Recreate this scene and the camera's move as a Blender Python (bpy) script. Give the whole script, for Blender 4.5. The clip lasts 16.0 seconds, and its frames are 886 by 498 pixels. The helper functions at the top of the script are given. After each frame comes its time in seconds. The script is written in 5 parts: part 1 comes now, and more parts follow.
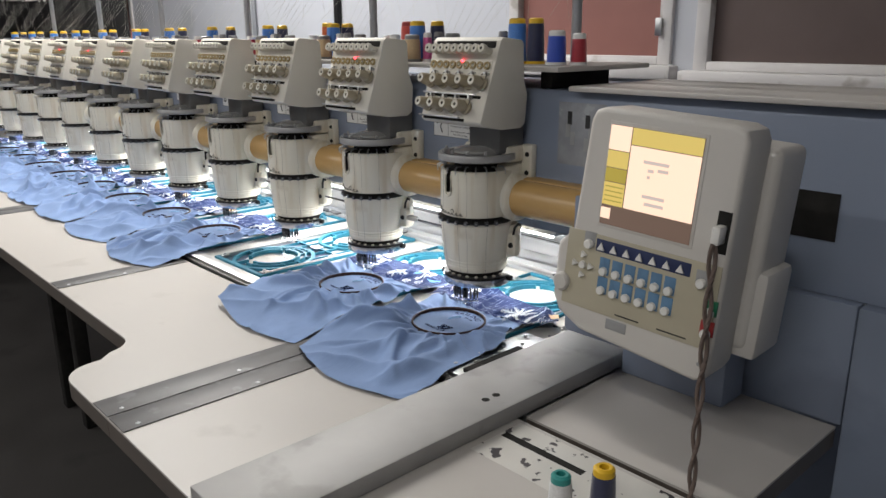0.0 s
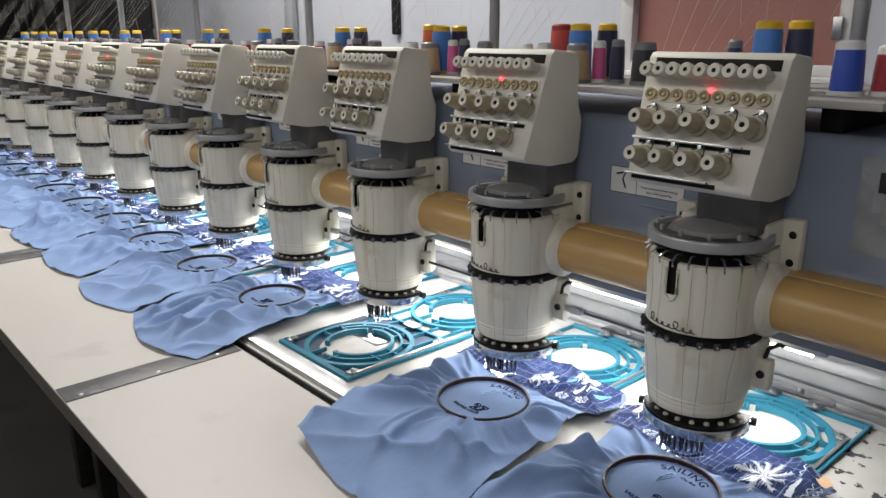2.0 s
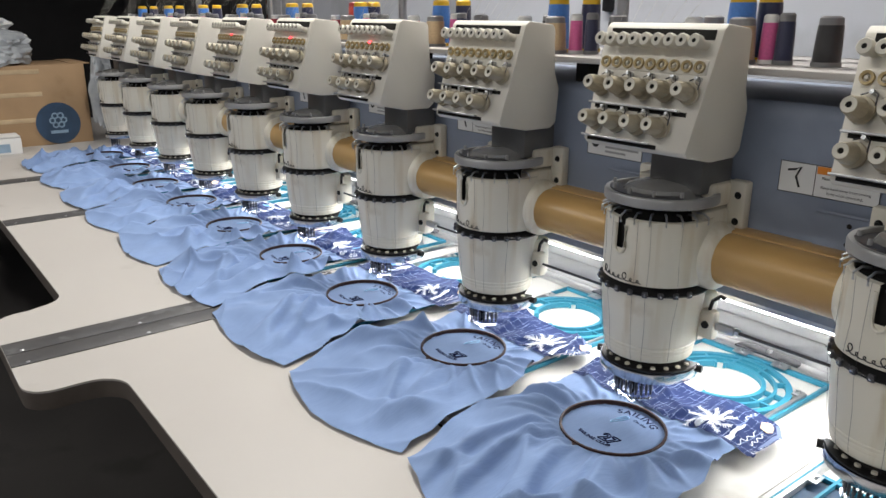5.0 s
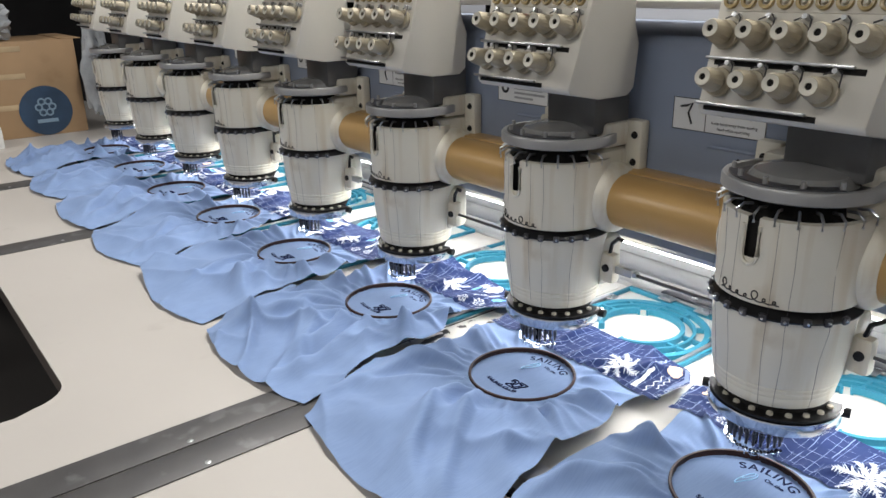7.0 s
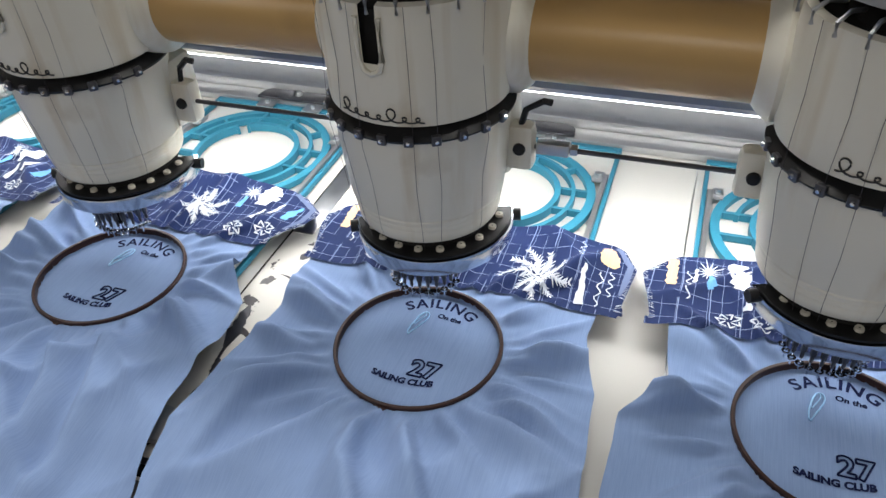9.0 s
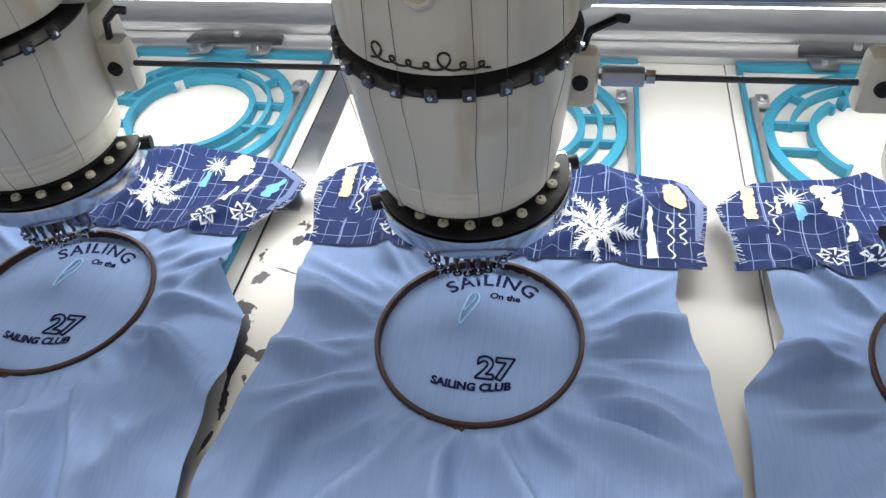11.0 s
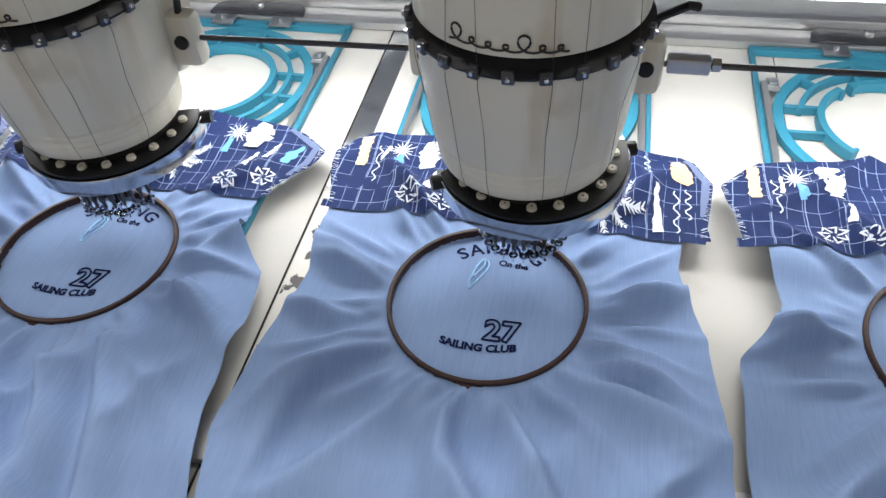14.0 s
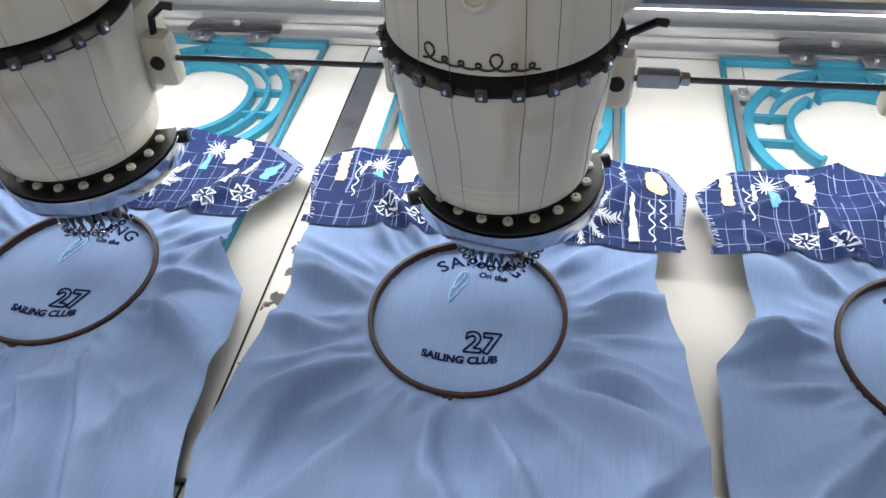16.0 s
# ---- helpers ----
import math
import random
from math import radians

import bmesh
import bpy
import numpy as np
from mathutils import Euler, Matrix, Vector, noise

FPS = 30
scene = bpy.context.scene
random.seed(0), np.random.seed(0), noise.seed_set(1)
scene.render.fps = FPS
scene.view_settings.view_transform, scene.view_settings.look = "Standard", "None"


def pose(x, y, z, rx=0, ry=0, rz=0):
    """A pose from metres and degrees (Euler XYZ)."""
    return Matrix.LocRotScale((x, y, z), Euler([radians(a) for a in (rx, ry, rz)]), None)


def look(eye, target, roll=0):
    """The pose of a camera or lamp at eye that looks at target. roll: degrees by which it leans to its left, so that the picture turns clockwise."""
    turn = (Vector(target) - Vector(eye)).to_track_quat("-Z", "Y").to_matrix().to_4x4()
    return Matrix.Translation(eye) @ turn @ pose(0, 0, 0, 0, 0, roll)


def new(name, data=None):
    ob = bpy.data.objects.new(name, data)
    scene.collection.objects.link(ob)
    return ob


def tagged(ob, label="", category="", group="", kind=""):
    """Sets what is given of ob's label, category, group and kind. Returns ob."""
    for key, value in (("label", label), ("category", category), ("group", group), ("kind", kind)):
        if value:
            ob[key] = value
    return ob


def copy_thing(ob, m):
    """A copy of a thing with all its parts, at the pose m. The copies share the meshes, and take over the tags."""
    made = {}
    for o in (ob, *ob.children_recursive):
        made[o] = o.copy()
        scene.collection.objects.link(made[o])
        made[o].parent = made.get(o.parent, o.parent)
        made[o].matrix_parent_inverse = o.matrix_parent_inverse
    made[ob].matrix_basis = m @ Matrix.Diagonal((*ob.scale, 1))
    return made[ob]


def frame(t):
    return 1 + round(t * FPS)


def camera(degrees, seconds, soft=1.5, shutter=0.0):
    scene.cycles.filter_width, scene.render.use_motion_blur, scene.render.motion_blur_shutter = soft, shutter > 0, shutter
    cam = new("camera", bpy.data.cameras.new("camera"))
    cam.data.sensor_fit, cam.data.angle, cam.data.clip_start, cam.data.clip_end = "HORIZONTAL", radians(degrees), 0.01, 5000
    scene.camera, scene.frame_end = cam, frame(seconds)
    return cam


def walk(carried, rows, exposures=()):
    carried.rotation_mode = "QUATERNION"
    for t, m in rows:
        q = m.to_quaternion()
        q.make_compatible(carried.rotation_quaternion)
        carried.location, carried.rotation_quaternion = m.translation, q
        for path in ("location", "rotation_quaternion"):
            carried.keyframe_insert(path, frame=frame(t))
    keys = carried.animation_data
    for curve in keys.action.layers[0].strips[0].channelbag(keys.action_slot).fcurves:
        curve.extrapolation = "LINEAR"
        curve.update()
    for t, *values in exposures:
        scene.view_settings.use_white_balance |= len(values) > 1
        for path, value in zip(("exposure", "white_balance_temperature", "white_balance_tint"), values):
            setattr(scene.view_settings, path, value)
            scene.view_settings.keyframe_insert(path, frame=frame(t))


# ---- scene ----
cam = camera(60.9, 16.0)
PATH = [
    (0, (1.125, -1.139, 1.485), (-0.286, 0.164, 0.944), -0.30),
    (0.5, (0.948, -1.013, 1.508), (-0.574, 0.184, 0.991), -2.02),
    (1, (0.817, -0.968, 1.527), (-0.706, 0.205, 0.937), -0.14),
    (1.5, (0.638, -0.939, 1.514), (-0.857, 0.310, 0.988), -0.12),
    (2, (0.502, -0.934, 1.509), (-0.954, 0.358, 0.950), -0.29),
    (2.5, (0.333, -0.905, 1.502), (-1.159, 0.345, 0.935), -1.36),
    (3, (0.182, -0.885, 1.490), (-1.328, 0.361, 0.955), -0.63),
    (3.5, (0.056, -0.892, 1.510), (-1.443, 0.347, 0.928), -0.80),
    (4, (-0.101, -0.930, 1.508), (-1.514, 0.409, 0.903), -0.68),
    (4.5, (-0.236, -0.963, 1.507), (-1.662, 0.325, 0.851), -0.03),
    (5, (-0.414, -0.917, 1.497), (-1.939, 0.252, 0.894), 0.02),
    (5.2, (-0.484, -0.852, 1.521), (-2.052, 0.227, 0.899), -0.72),
    (7.3, (-1.140, -0.774, 1.438), (-2.543, 0.369, 0.765), -0.29),
    (7.5, (-1.197, -0.732, 1.427), (-2.566, 0.419, 0.729), 0.57),
    (8, (-1.351, -0.685, 1.417), (-2.488, 0.675, 0.647), 0.32),
    (8.5, (-1.484, -0.628, 1.420), (-2.185, 0.922, 0.508), -2.38),
    (9, (-1.573, -0.550, 1.409), (-2.131, 0.868, 0.202), -3.54),
    (9.2, (-1.583, -0.503, 1.387), (-2.070, 0.894, 0.127), -2.61),
    (11.5, (-1.745, -0.443, 1.357), (-2.051, 0.894, -0.060), -5.83),
    (12, (-1.751, -0.443, 1.356), (-2.058, 0.879, -0.087), -5.35),
    (12.5, (-1.753, -0.452, 1.362), (-2.074, 0.869, -0.090), -4.77),
    (13, (-1.753, -0.456, 1.362), (-2.086, 0.864, -0.089), -4.77),
    (13.5, (-1.753, -0.459, 1.362), (-2.102, 0.870, -0.077), -4.97),
    (14, (-1.754, -0.458, 1.364), (-2.099, 0.871, -0.075), -4.77),
    (14.5, (-1.753, -0.460, 1.365), (-2.086, 0.870, -0.077), -4.57),
    (15, (-1.751, -0.457, 1.364), (-2.059, 0.878, -0.078), -4.27),
    (15.5, (-1.751, -0.456, 1.365), (-2.037, 0.888, -0.072), -3.57),
    (16, (-1.751, -0.459, 1.371), (-2.050, 0.896, -0.053), -4.37),
]
EXPOSURES = [(0, 0.62), (1.0, 0.48), (2.0, 0.36), (3.0, 0.22), (5.2, 0.26), (7.5, 0.16), (8.5, -0.12), (9.0, -0.26), (16.0, -0.22)]
walk(cam, [(t, look(eye, target, roll)) for t, eye, target, roll in PATH], EXPOSURES)

# ---- world, lights, exposure ----
scene.view_settings.exposure = 0.0
world = bpy.data.worlds.new("room_world")
scene.world = world
world.use_nodes = True
world.node_tree.nodes["Background"].inputs[0].default_value = (0.75, 0.82, 0.9, 1)
world.node_tree.nodes["Background"].inputs[1].default_value = 0.05

PITCH, HEADS, TOP = 0.36, 12, 0.88
BED_END = -(HEADS - 1) * PITCH - 0.28


def area_lamp(name, x, y, z, sx, sy, power, color=(1, 0.97, 0.92), turn=(0, 0, 0)):
    data = bpy.data.lights.new(name, "AREA")
    data.shape, data.size, data.size_y, data.energy, data.color = "RECTANGLE", sx, sy, power, color
    ob = new(name, data)
    ob.matrix_basis = pose(x, y, z, *turn)
    return ob


# ceiling fluorescents along the aisle, and the work light below the beam
for lx, watts in ((1.3, 18), (-1.4, 21), (-4.1, 32)):
    area_lamp("ceiling_lamp_light", lx, -2.4, 2.93, 1.2, 0.12, watts)
area_lamp("ceiling_lamp_light", -2.2, 0.25, 2.93, 2.4, 0.12, 54)
for lx in (-0.43, -1.49, -2.55, -3.61):
    area_lamp("work_lamp_light", lx, 0.135, 1.052, 1.08, 0.025, 3.7, (1.0, 0.985, 0.95), (-8, 0, 0))


# ---- materials ----
def material(name, color, rough=0.5, metal=0.0, var=0.12, scale=30.0, bump=0.0, bump_scale=200.0, spec=0.5, stain=None, stain_scale=6.0, stain_at=0.6, stain_soft=0.08, streak=None):
    """A surface with variation at two scales, optional stains and fine relief."""
    m = bpy.data.materials.new(name)
    m.use_nodes = True
    nt = m.node_tree
    b = nt.nodes["Principled BSDF"]
    N, L = nt.nodes.new, nt.links.new
    tc = N("ShaderNodeTexCoord")
    n1 = N("ShaderNodeTexNoise")
    n1.inputs["Scale"].default_value, n1.inputs["Detail"].default_value = scale, 6
    L(tc.outputs["Object"], n1.inputs["Vector"])
    ramp = N("ShaderNodeValToRGB")
    dark = [c * (1 - var) for c in color]
    light = [min(1, c * (1 + var)) for c in color]
    ramp.color_ramp.elements[0].position, ramp.color_ramp.elements[0].color = 0.3, (*dark, 1)
    ramp.color_ramp.elements[1].position, ramp.color_ramp.elements[1].color = 0.7, (*light, 1)
    L(n1.outputs["Fac"], ramp.inputs["Fac"])
    out = ramp.outputs["Color"]
    if stain:
        n2 = N("ShaderNodeTexNoise")
        n2.inputs["Scale"].default_value, n2.inputs["Detail"].default_value = stain_scale, 8
        L(tc.outputs["Object"], n2.inputs["Vector"])
        r2 = N("ShaderNodeValToRGB")
        r2.color_ramp.elements[0].position, r2.color_ramp.elements[0].color = stain_at, (0, 0, 0, 1)
        r2.color_ramp.elements[1].position, r2.color_ramp.elements[1].color = stain_at + stain_soft, (1, 1, 1, 1)
        L(n2.outputs["Fac"], r2.inputs["Fac"])
        mix = N("ShaderNodeMix")
        mix.data_type = "RGBA"
        L(r2.outputs["Color"], mix.inputs["Factor"])
        L(out, mix.inputs["A"])
        mix.inputs["B"].default_value = (*stain, 1)
        out = mix.outputs["Result"]
    if streak:
        mp = N("ShaderNodeMapping")
        mp.inputs["Scale"].default_value = (42.0, 42.0, 3.0)
        L(tc.outputs["Object"], mp.inputs["Vector"])
        n4 = N("ShaderNodeTexNoise")
        n4.inputs["Scale"].default_value, n4.inputs["Detail"].default_value = 1.0, 4
        L(mp.outputs["Vector"], n4.inputs["Vector"])
        r4 = N("ShaderNodeValToRGB")
        r4.color_ramp.elements[0].position, r4.color_ramp.elements[0].color = 0.54, (1, 1, 1, 1)
        r4.color_ramp.elements[1].position, r4.color_ramp.elements[1].color = 0.80, (*streak, 1)
        L(n4.outputs["Fac"], r4.inputs["Fac"])
        mul = N("ShaderNodeMix")
        mul.data_type, mul.blend_type = "RGBA", "MULTIPLY"
        mul.inputs["Factor"].default_value = 1
        L(out, mul.inputs["A"])
        L(r4.outputs["Color"], mul.inputs["B"])
        out = mul.outputs["Result"]
    L(out, b.inputs["Base Color"])
    rr = N("ShaderNodeMapRange")
    rr.inputs["To Min"].default_value, rr.inputs["To Max"].default_value = max(0.03, rough - 0.08), min(1, rough + 0.08)
    L(n1.outputs["Fac"], rr.inputs["Value"])
    L(rr.outputs["Result"], b.inputs["Roughness"])
    b.inputs["Metallic"].default_value = metal
    b.inputs["Specular IOR Level"].default_value = spec
    if bump:
        n3 = N("ShaderNodeTexNoise")
        n3.inputs["Scale"].default_value, n3.inputs["Detail"].default_value = bump_scale, 3
        L(tc.outputs["Object"], n3.inputs["Vector"])
        bp = N("ShaderNodeBump")
        bp.inputs["Strength"].default_value, bp.inputs["Distance"].default_value = bump, 0.001
        L(n3.outputs["Fac"], bp.inputs["Height"])
        L(bp.outputs["Normal"], b.inputs["Normal"])
    return m


def glow(name, color, strength):
    m = bpy.data.materials.new(name)
    m.use_nodes = True
    b = m.node_tree.nodes["Principled BSDF"]
    b.inputs["Base Color"].default_value = (*color, 1)
    b.inputs["Emission Color"].default_value = (*color, 1)
    b.inputs["Emission Strength"].default_value = strength
    return m


def weave(name, color, thread=1400.0, slub=0.1, rough=0.8):
    """Woven cotton: fine vertical threads with slubs."""
    m = material(name, color, rough, 0, slub, 9.0, spec=0.08)
    nt = m.node_tree
    N, L = nt.nodes.new, nt.links.new
    b = nt.nodes["Principled BSDF"]
    tc = N("ShaderNodeTexCoord")
    mp = N("ShaderNodeMapping")
    mp.inputs["Scale"].default_value = (thread, 40.0, 40.0)
    L(tc.outputs["Object"], mp.inputs["Vector"])
    n = N("ShaderNodeTexNoise")
    n.inputs["Scale"].default_value, n.inputs["Detail"].default_value = 1.0, 2
    L(mp.outputs["Vector"], n.inputs["Vector"])
    old = b.inputs["Base Color"].links[0].from_socket
    mix = N("ShaderNodeMix")
    mix.data_type, mix.blend_type = "RGBA", "MULTIPLY"
    mix.inputs["Factor"].default_value = 0.38
    rp = N("ShaderNodeValToRGB")
    rp.color_ramp.elements[0].position, rp.color_ramp.elements[0].color = 0.35, (0.70, 0.74, 0.82, 1)
    rp.color_ramp.elements[1].position, rp.color_ramp.elements[1].color = 0.62, (1, 1, 1, 1)
    L(n.outputs["Fac"], rp.inputs["Fac"])
    L(old, mix.inputs["A"])
    L(rp.outputs["Color"], mix.inputs["B"])
    L(mix.outputs["Result"], b.inputs["Base Color"])
    bp = N("ShaderNodeBump")
    bp.inputs["Strength"].default_value, bp.inputs["Distance"].default_value = 0.25, 0.0006
    L(n.outputs["Fac"], bp.inputs["Height"])
    L(bp.outputs["Normal"], b.inputs["Normal"])
    b.inputs["Sheen Weight"].default_value = 0.04
    return m


def print_cloth(name):
    """Navy cotton with thin broken white check lines, as the yoke's ground."""
    m = weave(name, (0.011, 0.024, 0.092), 900.0, 0.15)
    nt = m.node_tree
    N, L = nt.nodes.new, nt.links.new
    b = nt.nodes["Principled BSDF"]
    tc = N("ShaderNodeTexCoord")
    wob = N("ShaderNodeTexNoise")
    wob.inputs["Scale"].default_value = 14.0
    L(tc.outputs["Object"], wob.inputs["Vector"])
    add = N("ShaderNodeVectorMath")
    add.operation = "MULTIPLY_ADD"
    L(wob.outputs["Color"], add.inputs[0])
    add.inputs[1].default_value = (0.012, 0.012, 0)
    L(tc.outputs["Object"], add.inputs[2])
    lines = None
    for axis, freq in (("X", 11.0), ("Y", 17.0), ("X", 23.0)):
        w = N("ShaderNodeTexWave")
        w.bands_direction = axis
        w.inputs["Scale"].default_value = freq
        L(add.outputs["Vector"], w.inputs["Vector"])
        rp = N("ShaderNodeValToRGB")
        rp.color_ramp.elements[0].position, rp.color_ramp.elements[0].color = 0.9984, (0, 0, 0, 1)
        rp.color_ramp.elements[1].position, rp.color_ramp.elements[1].color = 0.9996, (1, 1, 1, 1)
        L(w.outputs["Color"], rp.inputs["Fac"])
        if lines is None:
            lines = rp.outputs["Color"]
        else:
            mx = N("ShaderNodeMix")
            mx.data_type, mx.blend_type = "RGBA", "LIGHTEN"
            mx.inputs["Factor"].default_value = 1
            L(lines, mx.inputs["A"])
            L(rp.outputs["Color"], mx.inputs["B"])
            lines = mx.outputs["Result"]
    brk = N("ShaderNodeTexNoise")
    brk.inputs["Scale"].default_value = 45.0
    L(tc.outputs["Object"], brk.inputs["Vector"])
    br = N("ShaderNodeValToRGB")
    br.color_ramp.elements[0].position, br.color_ramp.elements[1].position = 0.37, 0.45
    L(brk.outputs["Fac"], br.inputs["Fac"])
    fac = N("ShaderNodeMix")
    fac.data_type, fac.blend_type = "RGBA", "MULTIPLY"
    fac.inputs["Factor"].default_value = 1
    L(lines, fac.inputs["A"])
    L(br.outputs["Color"], fac.inputs["B"])
    old = b.inputs["Base Color"].links[0].from_socket
    mix = N("ShaderNodeMix")
    mix.data_type = "RGBA"
    L(fac.outputs["Result"], mix.inputs["Factor"])
    L(old, mix.inputs["A"])
    mix.inputs["B"].default_value = (0.26, 0.33, 0.52, 1)
    L(mix.outputs["Result"], b.inputs["Base Color"])
    return m


M_CREAM = material("cream_paint", (0.69, 0.655, 0.56), 0.36, 0, 0.05, 5, 0.06, 300, stain=(0.60, 0.55, 0.45), stain_scale=11, stain_at=0.58, streak=(0.80, 0.72, 0.61))
M_BOX = material("tension_box_paint", (0.66, 0.63, 0.56), 0.5, 0, 0.05, 6, 0.25, 900)
M_KNOB = material("ivory_plastic", (0.40, 0.35, 0.255), 0.45, 0, 0.12, 40)
M_KNOBEND = material("pale_plastic", (0.60, 0.57, 0.49), 0.4, 0, 0.06, 40)
M_AMBER = material("amber_guide", (0.36, 0.27, 0.12), 0.3, 0, 0.2, 60)
M_BLACK = material("black_metal", (0.015, 0.015, 0.016), 0.4, 0.2, 0.3, 50, spec=0.3)
# near-black for dark parts; also puts shade into holes, slots and recesses
M_DARK_AND_SHADE = material("dark_parts_and_recess_shade", (0.02, 0.019, 0.018), 0.8, 0, 0.3, 30, spec=0.15)
M_CHROME = material("chrome", (0.62, 0.64, 0.68), 0.14, 1, 0.05, 30)
M_STEEL = material("brushed_steel", (0.55, 0.56, 0.57), 0.32, 1, 0.08, 20, stain=(0.40, 0.41, 0.42), stain_scale=9)
M_DKSTEEL = material("dark_steel", (0.10, 0.10, 0.11), 0.3, 0.8, 0.2, 40)
M_ALU = material("aluminium", (0.56, 0.56, 0.565), 0.38, 0.9, 0.05, 8)
M_JOINT = material("joint_steel", (0.115, 0.113, 0.115), 0.5, 0.5, 0.15, 12, stain=(0.18, 0.18, 0.185), stain_scale=20)
M_BAR = material("dull_aluminium", (0.36, 0.355, 0.35), 0.6, 0.5, 0.06, 14, 0.1, 300, stain=(0.29, 0.285, 0.28), stain_scale=9)
M_GREYCAP = material("grey_cap", (0.33, 0.33, 0.33), 0.35, 0.3, 0.1, 20)
M_NECK = material("dark_grey_neck", (0.13, 0.13, 0.13), 0.4, 0.2, 0.12, 20)
M_DOME = material("grey_dome", (0.30, 0.30, 0.295), 0.2, 0.4, 0.1, 20)
M_TAN = material("tan_tube_paint", (0.46, 0.285, 0.105), 0.34, 0, 0.06, 7, stain=(0.40, 0.245, 0.09), stain_scale=5)
M_BLUE = material("blue_grey_paint", (0.235, 0.275, 0.36), 0.48, 0, 0.06, 3, 0.12, 500, stain=(0.20, 0.23, 0.30), stain_scale=3, stain_at=0.56)
M_TABLE = material("white_laminate", (0.47, 0.445, 0.42), 0.42, 0, 0.03, 4, stain=(0.415, 0.39, 0.365), stain_scale=7, stain_at=0.62)
M_EDGE = material("brown_edge_band", (0.09, 0.075, 0.065), 0.45, 0, 0.2, 20)
M_BED = material("white_bed_plate", (0.53, 0.52, 0.495), 0.5, 0.0, 0.03, 6, stain=(0.45, 0.43, 0.40), stain_scale=8, stain_at=0.6, spec=0.3)
M_WORN = material("worn_bed_plate", (0.58, 0.565, 0.53), 0.45, 0.1, 0.06, 10, stain=(0.05, 0.045, 0.05), stain_scale=34, stain_at=0.595, stain_soft=0.012)
M_TEAL = material("teal_plastic", (0.03, 0.185, 0.275), 0.5, 0, 0.12, 15, spec=0.25)
M_BROWN = material("brown_hoop", (0.032, 0.013, 0.010), 0.45, 0, 0.25, 30, spec=0.3)
M_CLOTH = weave("light_blue_cotton", (0.212, 0.30, 0.495))
M_PRINT = print_cloth("navy_print_cotton")
M_PWHITE = weave("print_white", (0.62, 0.66, 0.73), 900)
M_PBLUE = weave("print_sky_blue", (0.14, 0.36, 0.68), 900)
M_PEACH = weave("print_peach", (0.72, 0.50, 0.31), 900)
M_PALE = weave("print_wrong_side", (0.15, 0.19, 0.32), 700, 0.3)
for m_ in (M_PRINT, M_PWHITE, M_PBLUE, M_PEACH):
    m_.node_tree.nodes["Principled BSDF"].inputs["Specular IOR Level"].default_value = 0.2
    m_.node_tree.nodes["Principled BSDF"].inputs["Sheen Weight"].default_value = 0.02
M_NAVY = material("navy_thread", (0.006, 0.011, 0.05), 0.8, 0, 0.3, 900, 0.5, 2500, spec=0.1)
M_SKY = material("pale_blue_thread", (0.28, 0.52, 0.78), 0.45, 0, 0.2, 900, 0.4, 2500)
M_LED = glow("red_led", (1.0, 0.04, 0.06), 5.0)
M_TUBE = glow("work_lamp_tube", (0.93, 0.97, 1.0), 7.0)
M_WALL = material("pale_wall_paint", (0.46, 0.475, 0.52), 0.7, 0, 0.05, 2, 0.2, 120, stain=(0.38, 0.39, 0.42), stain_scale=2.5)
M_WHITEWOOD = material("white_window_paint", (0.62, 0.60, 0.60), 0.55, 0, 0.06, 6, stain=(0.40, 0.37, 0.35), stain_scale=8)
M_REDPANE = material("red_brown_shutter", (0.24, 0.10, 0.085), 0.5, 0, 0.15, 3, stain=(0.17, 0.08, 0.07), stain_scale=2)
M_DARKPANE = material("dark_brown_shutter", (0.10, 0.07, 0.065), 0.45, 0, 0.2, 3)
M_FLOOR = material("grey_floor", (0.042, 0.039, 0.038), 0.5, 0, 0.15, 3, 0.2, 90, stain=(0.030, 0.028, 0.027), stain_scale=3)
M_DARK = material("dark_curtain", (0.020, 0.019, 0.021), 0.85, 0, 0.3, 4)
M_CEIL = material("ceiling_paint", (0.62, 0.62, 0.60), 0.8, 0, 0.05, 2)
M_CARD = material("cardboard", (0.36, 0.235, 0.13), 0.75, 0, 0.1, 6, 0.15, 80, stain=(0.30, 0.19, 0.10), stain_scale=4)
M_TAPE = material("clear_tape", (0.50, 0.38, 0.24), 0.15, 0, 0.1, 20)
M_DKBLUE = material("dark_blue_print", (0.02, 0.05, 0.10), 0.6, 0, 0.2, 20)
M_PALEBLUE = material("pale_blue_print", (0.25, 0.36, 0.48), 0.6, 0, 0.1, 20)
M_PAPER = material("white_paper", (0.70, 0.70, 0.69), 0.6, 0, 0.04, 10)
M_INK = material("black_ink", (0.02, 0.02, 0.022), 0.6, 0, 0.1, 40)
M_ORANGE = material("orange_label", (0.75, 0.25, 0.03), 0.5, 0, 0.05, 20)
M_PANEL = material("grey_panel_plastic", (0.57, 0.545, 0.51), 0.42, 0, 0.04, 5, 0.15, 700)
M_KEYPLATE = material("beige_key_plate", (0.44, 0.40, 0.30), 0.45, 0, 0.06, 12)
M_KEYBLUE = material("blue_key_print", (0.10, 0.20, 0.33), 0.4, 0, 0.15, 60)
M_KEYNAVY = material("navy_key_print", (0.02, 0.03, 0.09), 0.4, 0, 0.1, 60)
M_KEY = material("white_key", (0.74, 0.73, 0.70), 0.35, 0, 0.04, 40)
M_GREEN = material("green_key_print", (0.02, 0.16, 0.08), 0.4, 0, 0.1, 40)
M_RED = material("red_key_print", (0.30, 0.03, 0.03), 0.4, 0, 0.1, 40)
